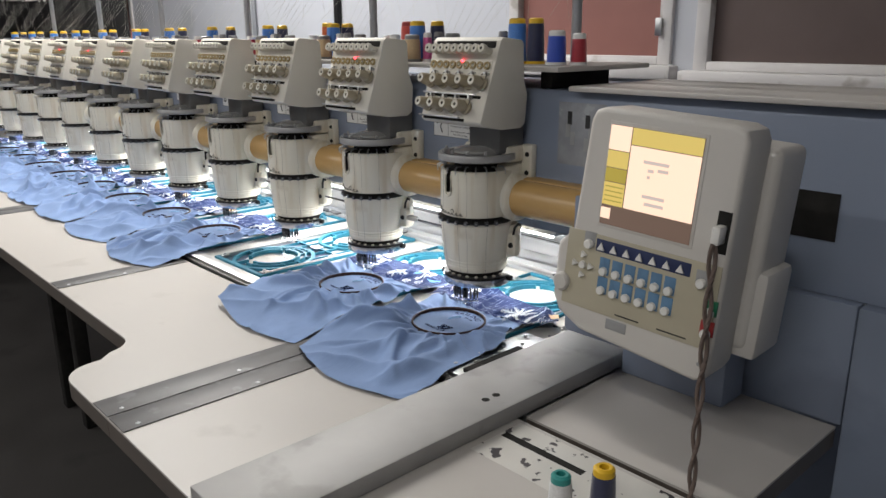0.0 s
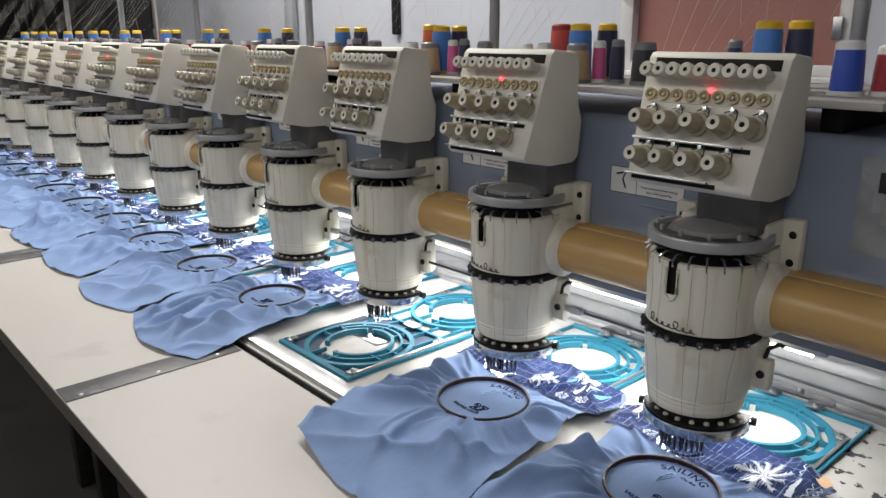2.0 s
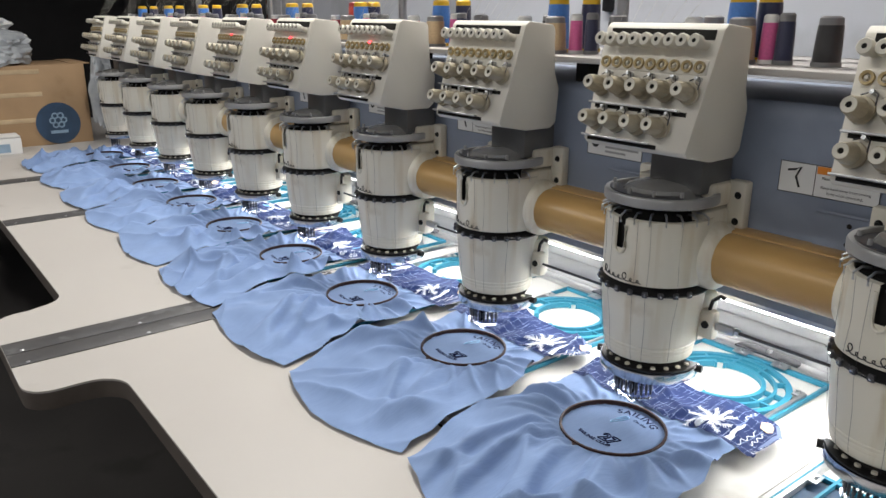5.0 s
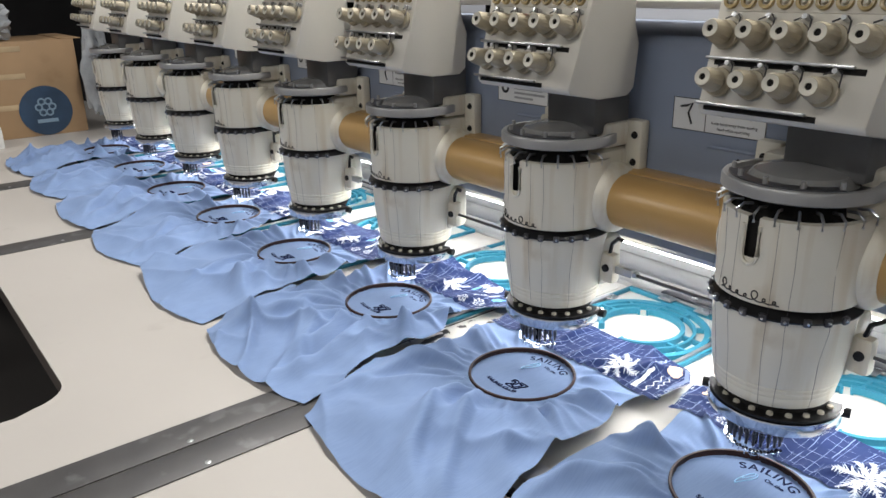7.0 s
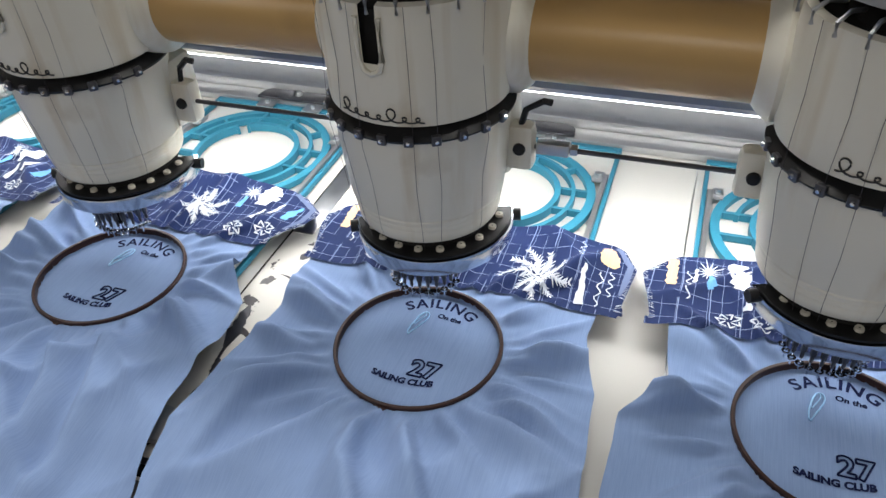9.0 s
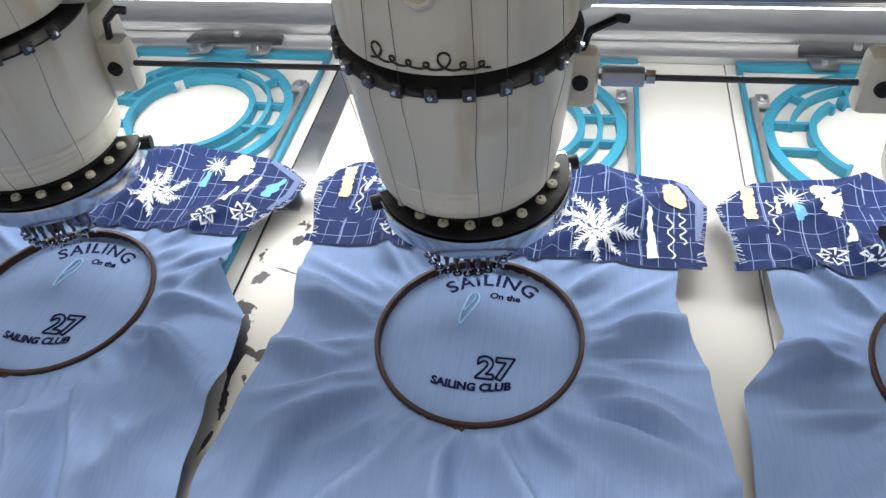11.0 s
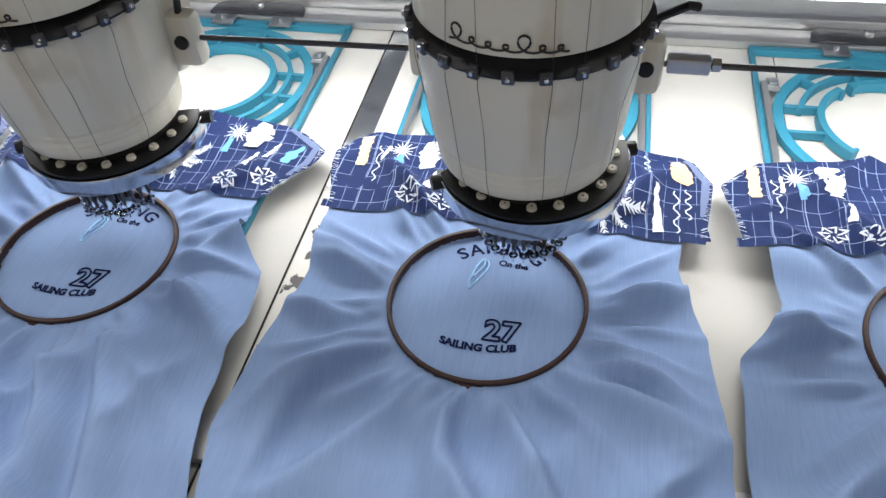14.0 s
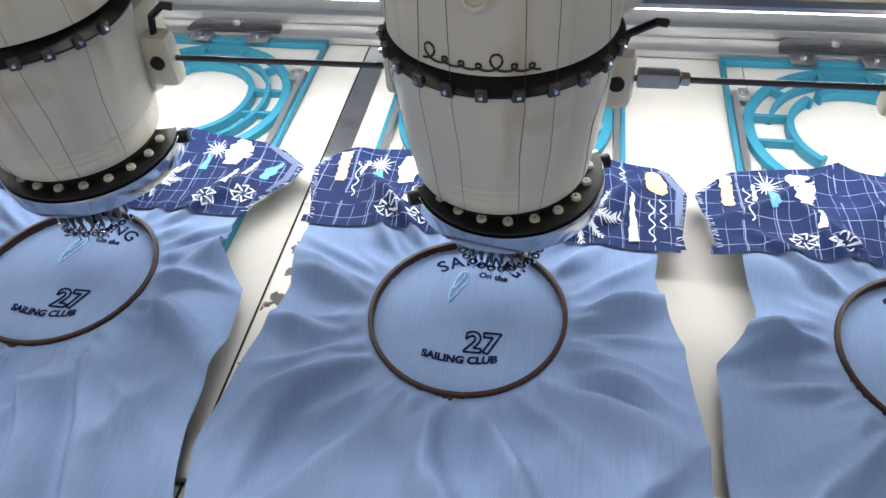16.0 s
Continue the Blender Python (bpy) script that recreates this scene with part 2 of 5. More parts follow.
M_SCR = glow("screen_peach", (0.86, 0.66, 0.50), 0.58)
M_SCRY = glow("screen_yellow", (0.66, 0.50, 0.14), 0.42)
M_SCRD = glow("screen_olive", (0.36, 0.28, 0.05), 0.5)
M_SCRB = glow("screen_brown", (0.13, 0.085, 0.065), 0.5)
M_SCRG = glow("screen_grey", (0.50, 0.44, 0.40), 0.5)
M_CABLE = material("grey_brown_cable", (0.13, 0.095, 0.08), 0.5, 0, 0.15, 30)
M_POLE = material("grey_pole_paint", (0.34, 0.35, 0.37), 0.4, 0.4, 0.1, 10)
M_PLASTIC = material("clear_bag_plastic", (0.36, 0.38, 0.40), 0.22, 0, 0.25, 12, 0.4, 60)
M_PINKBAG = material("pink_cloth", (0.50, 0.12, 0.16), 0.7, 0, 0.25, 14)
M_DARKTHREAD = material("dark_sewing_thread", (0.045, 0.04, 0.05), 0.7, 0, 0.1, 40)
M_THREAD = material("sewing_thread", (0.50, 0.48, 0.44), 0.6, 0, 0.1, 40)


def thread_mat(name, color):
    m = material(name, color, 0.38, 0, 0.1, 300, 0.5, 900, 0.6)
    m.node_tree.nodes["Principled BSDF"].inputs["Sheen Weight"].default_value = 0.3
    return m


THREADS = {
    "blue": thread_mat("blue_thread", (0.05, 0.20, 0.60)),
    "navy": thread_mat("navy_spool_thread", (0.012, 0.016, 0.06)),
    "red": thread_mat("red_thread", (0.38, 0.018, 0.035)),
    "orange": thread_mat("orange_thread", (0.62, 0.12, 0.02)),
    "beige": thread_mat("beige_thread", (0.46, 0.33, 0.19)),
    "pink": thread_mat("pink_thread", (0.62, 0.10, 0.30)),
    "black": thread_mat("black_thread", (0.012, 0.011, 0.014)),
    "royal": thread_mat("royal_blue_thread", (0.02, 0.07, 0.48)),
    "scarlet": thread_mat("scarlet_thread", (0.55, 0.05, 0.03)),
    "white": thread_mat("white_thread", (0.66, 0.66, 0.66)),
}
M_SPOOLCAP = material("yellow_spool_cone", (0.70, 0.43, 0.02), 0.4, 0, 0.06, 30)
M_SPOOLGREY = material("grey_spool_cone", (0.20, 0.20, 0.21), 0.4, 0, 0.06, 30)
M_SPOOLTEAL = material("teal_spool_cone", (0.03, 0.26, 0.24), 0.4, 0, 0.06, 30)


# ---- mesh helpers ----
def part(name, bm, mat, parent=None, label="", smooth=True, sharp=35):
    """Link a bmesh as one mesh object, under a thing or a part."""
    bmesh.ops.recalc_face_normals(bm, faces=bm.faces)
    me = bpy.data.meshes.new(name)
    bm.to_mesh(me)
    bm.free()
    if mat:
        me.materials.append(mat)
    if smooth:
        me.shade_smooth()
        me.set_sharp_from_angle(angle=radians(sharp))
    ob = new(name, me)
    if parent:
        ob.parent = parent
    if label:
        ob["label"] = label
    return ob


def box(bm, x0, x1, y0, y1, z0, z1, bevel=0.0, m=None, seg=2):
    r = bmesh.ops.create_cube(bm, size=1)
    vs = r["verts"]
    for v in vs:
        v.co = Vector(((x0 + x1) / 2 + v.co.x * (x1 - x0), (y0 + y1) / 2 + v.co.y * (y1 - y0), (z0 + z1) / 2 + v.co.z * (z1 - z0)))
    if bevel:
        es = list({e for v in vs for e in v.link_edges})
        out = bmesh.ops.bevel(bm, geom=es, offset=bevel, segments=seg, profile=0.5, affect="EDGES")
        vs = list({v for f in out["faces"] for v in f.verts} | {v for v in vs if v.is_valid})
    if m is not None:
        bmesh.ops.transform(bm, matrix=m, verts=[v for v in vs if v.is_valid])
    return bm


def boxed(*a, **k):
    return box(bmesh.new(), *a, **k)


def lathe(profile, seg=40, a0=0.0, a1=360.0, m=None, bm=None, closed_ends=False):
    """Turn (r, z) pairs round z from a0 to a1 degrees."""
    bm = bm or bmesh.new()
    full = abs(a1 - a0) >= 359.9
    n = seg if full else seg + 1
    rings = []
    for i in range(n):
        a = radians(a0 + (a1 - a0) * i / seg)
        rings.append([bm.verts.new((r * math.cos(a), r * math.sin(a), z)) for r, z in profile])
    for i in range(seg):
        p, q = rings[i], rings[(i + 1) % n]
        for j in range(len(profile) - 1):
            bm.faces.new((p[j], q[j], q[j + 1], p[j + 1]))
    if closed_ends and not full:
        bm.faces.new(rings[0])
        bm.faces.new(list(reversed(rings[-1])))
    if m is not None:
        bmesh.ops.transform(bm, matrix=m, verts=[v for ring in rings for v in ring])
    bmesh.ops.remove_doubles(bm, verts=[v for ring in rings for v in ring], dist=1e-6)
    return bm


def prism(points, z0, z1, bm=None, bevel=0.0):
    """A flat outline pulled up from z0 to z1."""
    bm = bm or bmesh.new()
    vs = [bm.verts.new((x, y, z0)) for x, y in points]
    f = bm.faces.new(vs)
    up = bmesh.ops.extrude_face_region(bm, geom=[f])["geom"]
    top = [v for v in up if isinstance(v, bmesh.types.BMVert)]
    bmesh.ops.translate(bm, verts=top, vec=(0, 0, z1 - z0))
    if bevel:
        es = [e for e in bm.edges if e.is_valid and all(v in set(top) for v in e.verts)]
        bmesh.ops.bevel(bm, geom=es, offset=bevel, segments=2, profile=0.5, affect="EDGES")
    return bm


def rod(path, r, seg=8, bm=None):
    """A round bar along a line of points."""
    bm = bm or bmesh.new()
    pts = [Vector(p) for p in path]
    rings = []
    for i, p in enumerate(pts):
        d = (pts[min(i + 1, len(pts) - 1)] - pts[max(i - 1, 0)]).normalized()
        side = d.cross(Vector((0, 0, 1)))
        if side.length < 0.05:
            side = d.cross(Vector((1, 0, 0)))
        side.normalize()
        up = side.cross(d)
        rings.append([bm.verts.new(p + r * (math.cos(2 * math.pi * k / seg) * side + math.sin(2 * math.pi * k / seg) * up)) for k in range(seg)])
    for a, b in zip(rings, rings[1:]):
        for k in range(seg):
            bm.faces.new((a[k], a[(k + 1) % seg], b[(k + 1) % seg], b[k]))
    bm.faces.new(rings[0][::-1])
    bm.faces.new(rings[-1])
    return bm


def letters(text, size, depth=0.0, bold=0.0, spacing=1.0):
    """A bmesh of writing in the built-in font, centred on x, base line at y 0."""
    cu = bpy.data.curves.new("writing", "FONT")
    cu.body, cu.size, cu.align_x, cu.extrude, cu.offset, cu.space_character = text, size, "CENTER", depth, bold, spacing
    cu.resolution_u = 3
    ob = bpy.data.objects.new("writing", cu)
    scene.collection.objects.link(ob)
    bpy.context.view_layer.update()
    me = bpy.data.meshes.new_from_object(ob.evaluated_get(bpy.context.evaluated_depsgraph_get()))
    bm = bmesh.new()
    bm.from_mesh(me)
    bpy.data.objects.remove(ob)
    bpy.data.curves.remove(cu)
    bpy.data.meshes.remove(me)
    return bm


def empty(name, m, label="", category="", group="", kind=""):
    ob = new(name)
    ob.empty_display_size = 0.05
    ob.matrix_basis = m
    return tagged(ob, label, category, group, kind)


def thing(name, bm, mat, label, category, group="", kind="", m=None, smooth=True):
    ob = part(name, bm, mat, None, "", smooth)
    if m is not None:
        ob.matrix_basis = m
    return tagged(ob, label, category, group, kind)


# ---- the room ----
def room():
    floor = thing("floor", boxed(-8.2, 4.0, -4.0, 1.4, -0.1, 0.0), M_FLOOR, "worn dark grey concrete workshop floor", "floor", kind="structure", smooth=False)
    ceil = thing("ceiling", boxed(-8.2, 4.0, -4.0, 1.4, 3.0, 3.1), M_CEIL, "plain pale painted ceiling", "ceiling", kind="structure", smooth=False)
    thing("wall_south", boxed(-8.2, 4.0, -4.1, -4.0, 0, 3.0), M_WALL, "plain pale painted wall behind the aisle", "wall", kind="structure", smooth=False)
    thing("wall_east", boxed(4.0, 4.1, -4.0, 1.4, 0, 3.0), M_WALL, "plain pale painted end wall", "wall", kind="structure", smooth=False)
    # far-end shade is painted in: this wall takes the near-black curtain colour
    thing("wall_west", boxed(-8.3, -8.2, -4.0, 1.4, 0, 3.0), M_DARK, "end wall behind the stacked cartons, its shade put into a near-black colour", "wall", kind="structure", smooth=False)
    # window wall with three openings
    openings = [(-5.9, -5.1, 1.385, 2.5), (-1.09, -0.33, 1.385, 2.4), (-0.24, 0.75, 1.37, 2.4)]
    bm = bmesh.new()
    last = -8.2
    for x0, x1, z0, z1 in openings:
        box(bm, last, x0, 1.3, 1.45, 0, 3.0)
        box(bm, x0, x1, 1.3, 1.45, 0, z0)
        box(bm, x0, x1, 1.3, 1.45, z1, 3.0)
        last = x1
    box(bm, last, 4.0, 1.3, 1.45, 0, 3.0)
    thing("wall_north", bm, M_WALL, "pale blue-grey painted workshop wall with stained plaster", "wall", kind="structure", smooth=False)
    for n, (x0, x1, z0, z1) in enumerate(openings):
        w = empty(f"window_{n + 1}", pose(0, 0, 0), "painted window with white frame and closed brown shutters", "window", kind="structure")
        bm = bmesh.new()
        for a, b in ((x0, x0 + 0.05), (x1 - 0.05, x1)):
            box(bm, a, b, 1.285, 1.36, z0, z1, 0.004)
        box(bm, x0 + 0.05, x1 - 0.05, 1.285, 1.36, z1 - 0.05, z1, 0.004)
        box(bm, x0 + 0.05, x1 - 0.05, 1.285, 1.36, z0, z0 + 0.03, 0.004)
        part("window_frame", bm, M_WHITEWOOD, w)
        part("window_sill", boxed(x0 - 0.03, x1 + 0.03, 1.24, 1.3, z0 - 0.05, z0, 0.006), M_WHITEWOOD, w)
        part("shutter", boxed(x0 + 0.05, x1 - 0.05, 1.32, 1.34, z0 + 0.03, z1 - 0.05), M_DARKPANE if n == 2 else M_REDPANE, w, smooth=False)
        for k in range(2):
            part("hinge", boxed(x1 - 0.06, x1 - 0.035, 1.275, 1.285, z0 + 0.1 + k * 0.35, z0 + 0.16 + k * 0.35, 0.002), M_STEEL, w)
    # low timber panelling below the sill
    pan = empty("panelling", pose(0, 0, 0), "dirty white boarded panelling below the window sill", "panelling", kind="structure")
    for k in range(18):
        x = -1.15 + k * 0.145
        part("board", boxed(x, x + 0.14, 1.28, 1.298, 0.05, 1.315, 0.003), M_WHITEWOOD, pan, smooth=False)
    pipe = thing("wall_conduit", rod([(-3.2, 1.27, 0.02), (-3.2, 1.27, 2.98)], 0.035, 10), M_POLE, "grey conduit pipe fixed upright to the wall", "pipe", kind="structure")
    thing("wall_hook", boxed(-2.33, -2.29, 1.27, 1.299, 1.50, 1.85, 0.008), M_BLACK, "black strap hanging on the pale wall", "strap")
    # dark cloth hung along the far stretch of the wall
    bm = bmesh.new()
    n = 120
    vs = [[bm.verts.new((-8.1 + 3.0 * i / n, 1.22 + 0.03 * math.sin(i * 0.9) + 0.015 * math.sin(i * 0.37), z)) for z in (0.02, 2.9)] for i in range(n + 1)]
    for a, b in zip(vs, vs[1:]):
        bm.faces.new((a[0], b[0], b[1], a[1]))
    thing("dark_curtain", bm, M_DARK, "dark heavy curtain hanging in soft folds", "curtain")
    for lx, ly in ((1.3, -2.4), (-1.4, -2.4), (-4.1, -2.4), (-1.58, 0.25), (-2.82, 0.25)):
        lamp = empty("ceiling_lamp", pose(lx, ly, 2.95), "long white fluorescent ceiling lamp", "lamp", "ceiling lamps")
        part("housing", boxed(-0.62, 0.62, -0.07, 0.07, 0, 0.05, 0.005), M_PAPER, lamp)
        part("tube", rod([(-0.58, 0, -0.01), (0.58, 0, -0.01)], 0.008, 8), M_TUBE, lamp)


room()


# ---- the machine's table, bed and beam ----
def arc(cx, cy, r, a0, a1, n=8):
    return [(cx + r * math.cos(radians(a0 + (a1 - a0) * i / n)), cy + r * math.sin(radians(a0 + (a1 - a0) * i / n))) for i in range(n + 1)]


BACK = -0.288
FRONT, INNER = -0.785, -0.632


def table_piece(points, label):
    t = empty("work_table", pose(0, 0, 0), label, "table", "table sections")
    part("tabletop", prism(points, TOP - 0.004, TOP, bevel=0.0), M_TABLE, t, smooth=False)
    part("core", prism(points, TOP - 0.036, TOP - 0.004), M_EDGE, t, "dark brown edge band")
    return t


SEAM0, SEAM6 = -0.080, -1.935
right = [(0.745, BACK - 0.004), (SEAM0 + 0.001, BACK - 0.004), (SEAM0 + 0.001, FRONT), (0.745, FRONT)]
middle = [(SEAM0 - 0.001, BACK), (SEAM6 + 0.001, BACK), (SEAM6 + 0.001, FRONT)]
middle += arc(-1.79, FRONT + 0.05, 0.05, -90, 0, 6) + arc(-1.68, INNER - 0.06, 0.06, 180, 90, 6)
middle += arc(-0.415, INNER - 0.06, 0.06, 90, 10, 6) + arc(-0.265, FRONT + 0.065, 0.065, 170, 270, 8) + [(SEAM0 - 0.001, FRONT)]
left = [(SEAM6 - 0.001, BACK), (BED_END, BACK), (BED_END, INNER)]
left += arc(-2.235, INNER - 0.06, 0.06, 90, 10, 6) + arc(-2.10, FRONT + 0.065, 0.065, 170, 270, 8) + [(SEAM6 - 0.001, FRONT)]
for pts in (right, middle, left):
    tb = table_piece(pts, "white laminate machine table with dark rounded edge band")
    xs = [p[0] for p in pts]
    for lx in (min(xs) + 0.12, max(xs) - 0.12):
        part("leg", boxed(lx - 0.025, lx + 0.025, -0.36, -0.31, 0.0, TOP - 0.036, 0.003), M_DARK_AND_SHADE, tb)

for x0, x1 in ((-0.150, -0.0815), (-0.0785, -0.012), (-0.915, -0.850), (-1.995, -1.9365), (-1.9335, -1.875), (-3.03, -2.955), (-3.70, -3.615)):
    plate = empty("joint_plate", pose(0, 0, TOP), "scratched dark steel plate screwed over a table joint", "plate", "joint plates")
    y0 = INNER if -1.1 < x0 < -0.5 or x0 < -2.2 else FRONT
    part("strip", boxed(x0, x1, y0 + 0.001, BACK - 0.004, 0.0002, 0.0022, 0.0006), M_JOINT, plate)
    for sy in (y0 + 0.03, (y0 + BACK) / 2, BACK - 0.05):
        part("screw", lathe([(0, 0.0032), (0.003, 0.003), (0.0042, 0.0022)], 10, m=Matrix.Translation(((x0 + x1) / 2 + 0.02, sy, 0))), M_STEEL, plate)

# end board under the control panel, beyond the cross bar
eb = empty("end_table", pose(0, 0, 0), "white laminate end table beside the control panel", "table", "table sections")
part("tabletop", boxed(0.392, 0.754, BACK + 0.012, 0.059, TOP - 0.004, TOP), M_TABLE, eb, smooth=False)
part("core", boxed(0.392, 0.754, BACK + 0.012, 0.059, TOP - 0.036, TOP - 0.0045), M_EDGE, eb, smooth=False)
# no opening is cut: a near-black strip paints the slot's shade
part("slot", boxed(0.405, 0.56, -0.352, -0.338, TOP, TOP + 0.0006), M_DARK_AND_SHADE, eb, "near-black strip standing in for the shade of an open slot", smooth=False)
part("worn_patch", boxed(0.40, 0.72, -0.415, -0.30, TOP + 0.0001, TOP + 0.0004), M_WORN, eb, "scratched bare patch", smooth=False)

bed = empty("machine_bed", pose(0, 0, 0), "bright white and steel machine bed under the heads", "machine bed", kind="structure")
# the groove's shade is put into its near-black floor
part("groove", boxed(BED_END, 0.39, BACK - 0.001, -0.27, TOP - 0.03, TOP - 0.012), M_DARK_AND_SHADE, bed, "groove floor coloured near-black for its shade", smooth=False)
part("base", boxed(BED_END, 0.39, -0.27, 0.62, TOP - 0.06, TOP - 0.004), M_STEEL, bed, smooth=False)
x = 0.24
while x > BED_END + 0.1:
    x1 = max(x - PITCH, BED_END)
    part("bed_plate", boxed(x1 + 0.0008, x - 0.0008, -0.27, 0.345, TOP - 0.004, TOP, 0.0005), M_BED, bed, smooth=False)
    x = x1
part("worn_plate", boxed(-1.9985, -1.925, -0.27, 0.05, TOP, TOP + 0.0009), M_WORN, bed, "black-stained bare metal plate", smooth=False)
part("steel_plate", boxed(-2.0, -1.974, 0.055, 0.40, TOP, TOP + 0.0012, 0.0005), M_STEEL, bed)
part("seam", boxed(-2.0022, -2.0002, -0.27, 0.40, TOP - 0.003, TOP + 0.0005), M_DARK_AND_SHADE, bed, "dark open seam", smooth=False)
chip = random.Random(21)
for (x0, y0), (x1, y1), wide in (((-1.981, -0.076), (-1.972, -0.150), 0.016), ((-1.971, -0.150), (-1.967, -0.176), 0.008), ((-1.974, -0.020), (-1.945, -0.028), 0.005), ((-1.968, -0.185), (-1.972, -0.205), 0.004)):
    rim_a, rim_b = [], []
    for k in range(13):
        f = k / 12
        w = wide * (0.25 + 0.75 * math.sin(math.pi * min(1, f * 1.1 + 0.05))) * chip.uniform(0.5, 1.2)
        rim_a.append((x0 + (x1 - x0) * f - 0.5 * w, y0 + (y1 - y0) * f + chip.uniform(-0.0008, 0.0008)))
        rim_b.append((x0 + (x1 - x0) * f + 0.5 * w, y0 + (y1 - y0) * f + chip.uniform(-0.0008, 0.0008)))
    part("bare_patch", prism(rim_a + rim_b[::-1], TOP + 0.0009, TOP + 0.0013), M_DKSTEEL, bed, "dark patch where the coating is gone", smooth=False)
part("worn_plate", boxed(0.12, 0.24, -0.27, 0.345, TOP, TOP + 0.0009), M_WORN, bed, "black-stained bare metal plate", smooth=False)
for k in range(HEADS):
    hx = -PITCH * k
    bm = boxed(hx - 0.045, hx + 0.04, -0.072, -0.004, TOP, TOP + 0.0016, 0.0006)
    part("needle_plate", bm, M_STEEL, bed)
    part("needle_hole", lathe([(0, 0.0019), (0.003, 0.0019)], 10, m=Matrix.Translation((hx, -0.045, TOP))), M_DARK_AND_SHADE, bed)
    for sx, sy in ((-0.038, -0.065), (0.033, -0.065), (0.033, -0.011), (-0.038, -0.011)):
        part("screw", lathe([(0, 0.0024), (0.002, 0.0023), (0.003, 0.0016)], 8, m=Matrix.Translation((hx + sx, sy, TOP))), M_STEEL, bed)

# rails behind the bed
rails = empty("rear_rails", pose(0, 0, 0), "long aluminium guide rails behind the machine bed", "rail", kind="structure")
part("rail", boxed(BED_END, 0.9, 0.50, 0.535, TOP - 0.004, TOP + 0.035, 0.003), M_ALU, rails)
part("rail", boxed(BED_END, 0.9, 0.545, 0.58, TOP - 0.004, TOP + 0.05, 0.003), M_STEEL, rails)
part("rail", boxed(BED_END, 0.9, 0.60, 0.64, TOP - 0.004, TOP + 0.075, 0.003), M_ALU, rails)
for gy, gz, mat in ((0.512, 0.0352, M_DARK_AND_SHADE), (0.524, 0.0352, M_STEEL), (0.556, 0.0502, M_DARK_AND_SHADE), (0.570, 0.0502, M_DARK_AND_SHADE), (0.613, 0.0752, M_DARK_AND_SHADE), (0.627, 0.0752, M_STEEL)):
    part("groove", boxed(BED_END, 0.9, gy - 0.0022, gy + 0.0022, TOP + gz, TOP + gz + 0.0012), mat, rails, smooth=False)
# near-black bars fill the gaps between rails as painted shade
part("channel", boxed(BED_END, 0.9, 0.537, 0.543, TOP - 0.004, TOP + 0.01), M_DARK_AND_SHADE, rails, smooth=False)
part("channel", boxed(BED_END, 0.9, 0.582, 0.598, TOP - 0.004, TOP + 0.02), M_DARK_AND_SHADE, rails, smooth=False)
part("back_panel", boxed(BED_END, 0.9, 0.642, 0.66, 0.3, 1.2), M_BLUE, rails, smooth=False)

beam = empty("machine_beam", pose(0, 0, 0), "long blue-grey painted steel beam carrying the heads", "machine beam", kind="structure")
prof = [(0.085, 1.085)] + [(0.085 + 0.02 - 0.02 * math.cos(radians(a)), 1.36 + 0.02 * math.sin(radians(a))) for a in range(0, 91, 15)] + [(0.42, 1.38), (0.42, 1.085)]
bm = bmesh.new()
rows_ = [[bm.verts.new((bx, y, z)) for y, z in prof] for bx in (BED_END, 1.5)]
for j in range(len(prof)):
    k = (j + 1) % len(prof)
    bm.faces.new((rows_[0][j], rows_[0][k], rows_[1][k], rows_[1][j]))
bm.faces.new(rows_[0])
bm.faces.new(rows_[1][::-1])
part("girder", bm, M_BLUE, beam)
part("tube", rod([(BED_END, 0.04, 1.157), (0.28, 0.04, 1.157)], 0.0385, 40), M_TAN, beam, "glossy tan-painted shaft cover")
part("tube_rim", boxed(BED_END, 0.28, 0.045, 0.0848, 1.189, 1.1975, 0.003), M_TAN, beam, "tan rim along the shaft cover")
for k in range(HEADS - 1):
    cover = boxed(-PITCH * k - 0.096, -PITCH * k - 0.164, 0.078, 0.0848, 1.186, 1.243, 0.003)
    pl = part("cover_plate", cover, M_BLUE, beam)
    for z in (1.231, 1.206):
        part("plate_hole", lathe([(0, 0), (0.0035, 0.0)], 10, m=pose(-PITCH * k - 0.122, 0.0775, z, 90)), M_DARK_AND_SHADE, beam, smooth=False)
part("end_bracket", boxed(0.265, 0.42, -0.005, 0.0848, 1.045, 1.195, 0.005), M_BLUE, beam)
part("end_pad", boxed(0.285, 0.42, 0.0, 0.0846, 1.1952, 1.207, 0.003), M_BLACK, beam, "black rubber pad")
for bx, bz in ((0.285, 1.065), (0.285, 1.13)):
    part("bolt", lathe([(0, 0.003), (0.003, 0.003), (0.004, 0)], 10, m=pose(bx, -0.005, bz, 90)), M_BLACK, beam)
for k, stroke in enumerate(([(0.0, 0.0), (0.003, 0.034)], [(0.003, 0.033), (0.017, 0.03), (0.015, 0.02), (0.004, 0.018), (0.018, 0.014), (0.015, 0.003), (-0.004, 0.0)], [(0.026, -0.002), (0.031, 0.034)], [(0.024, 0.03), (0.042, 0.034), (0.043, 0.022), (0.03, 0.017)])):
    part("pen_mark", rod([(0.322 + u, 0.0847, 1.287 + v) for u, v in stroke], 0.0011, 5), M_INK, beam, "black felt pen stroke")
part("end_column", boxed(0.76, 1.5, 0.06, 0.5, 0.0, 1.084, 0.006), M_BLUE, beam)
part("end_panel", boxed(0.43, 0.759, 0.062, 0.09, TOP + 0.001, 1.0845, 0.003), M_BLUE, beam)
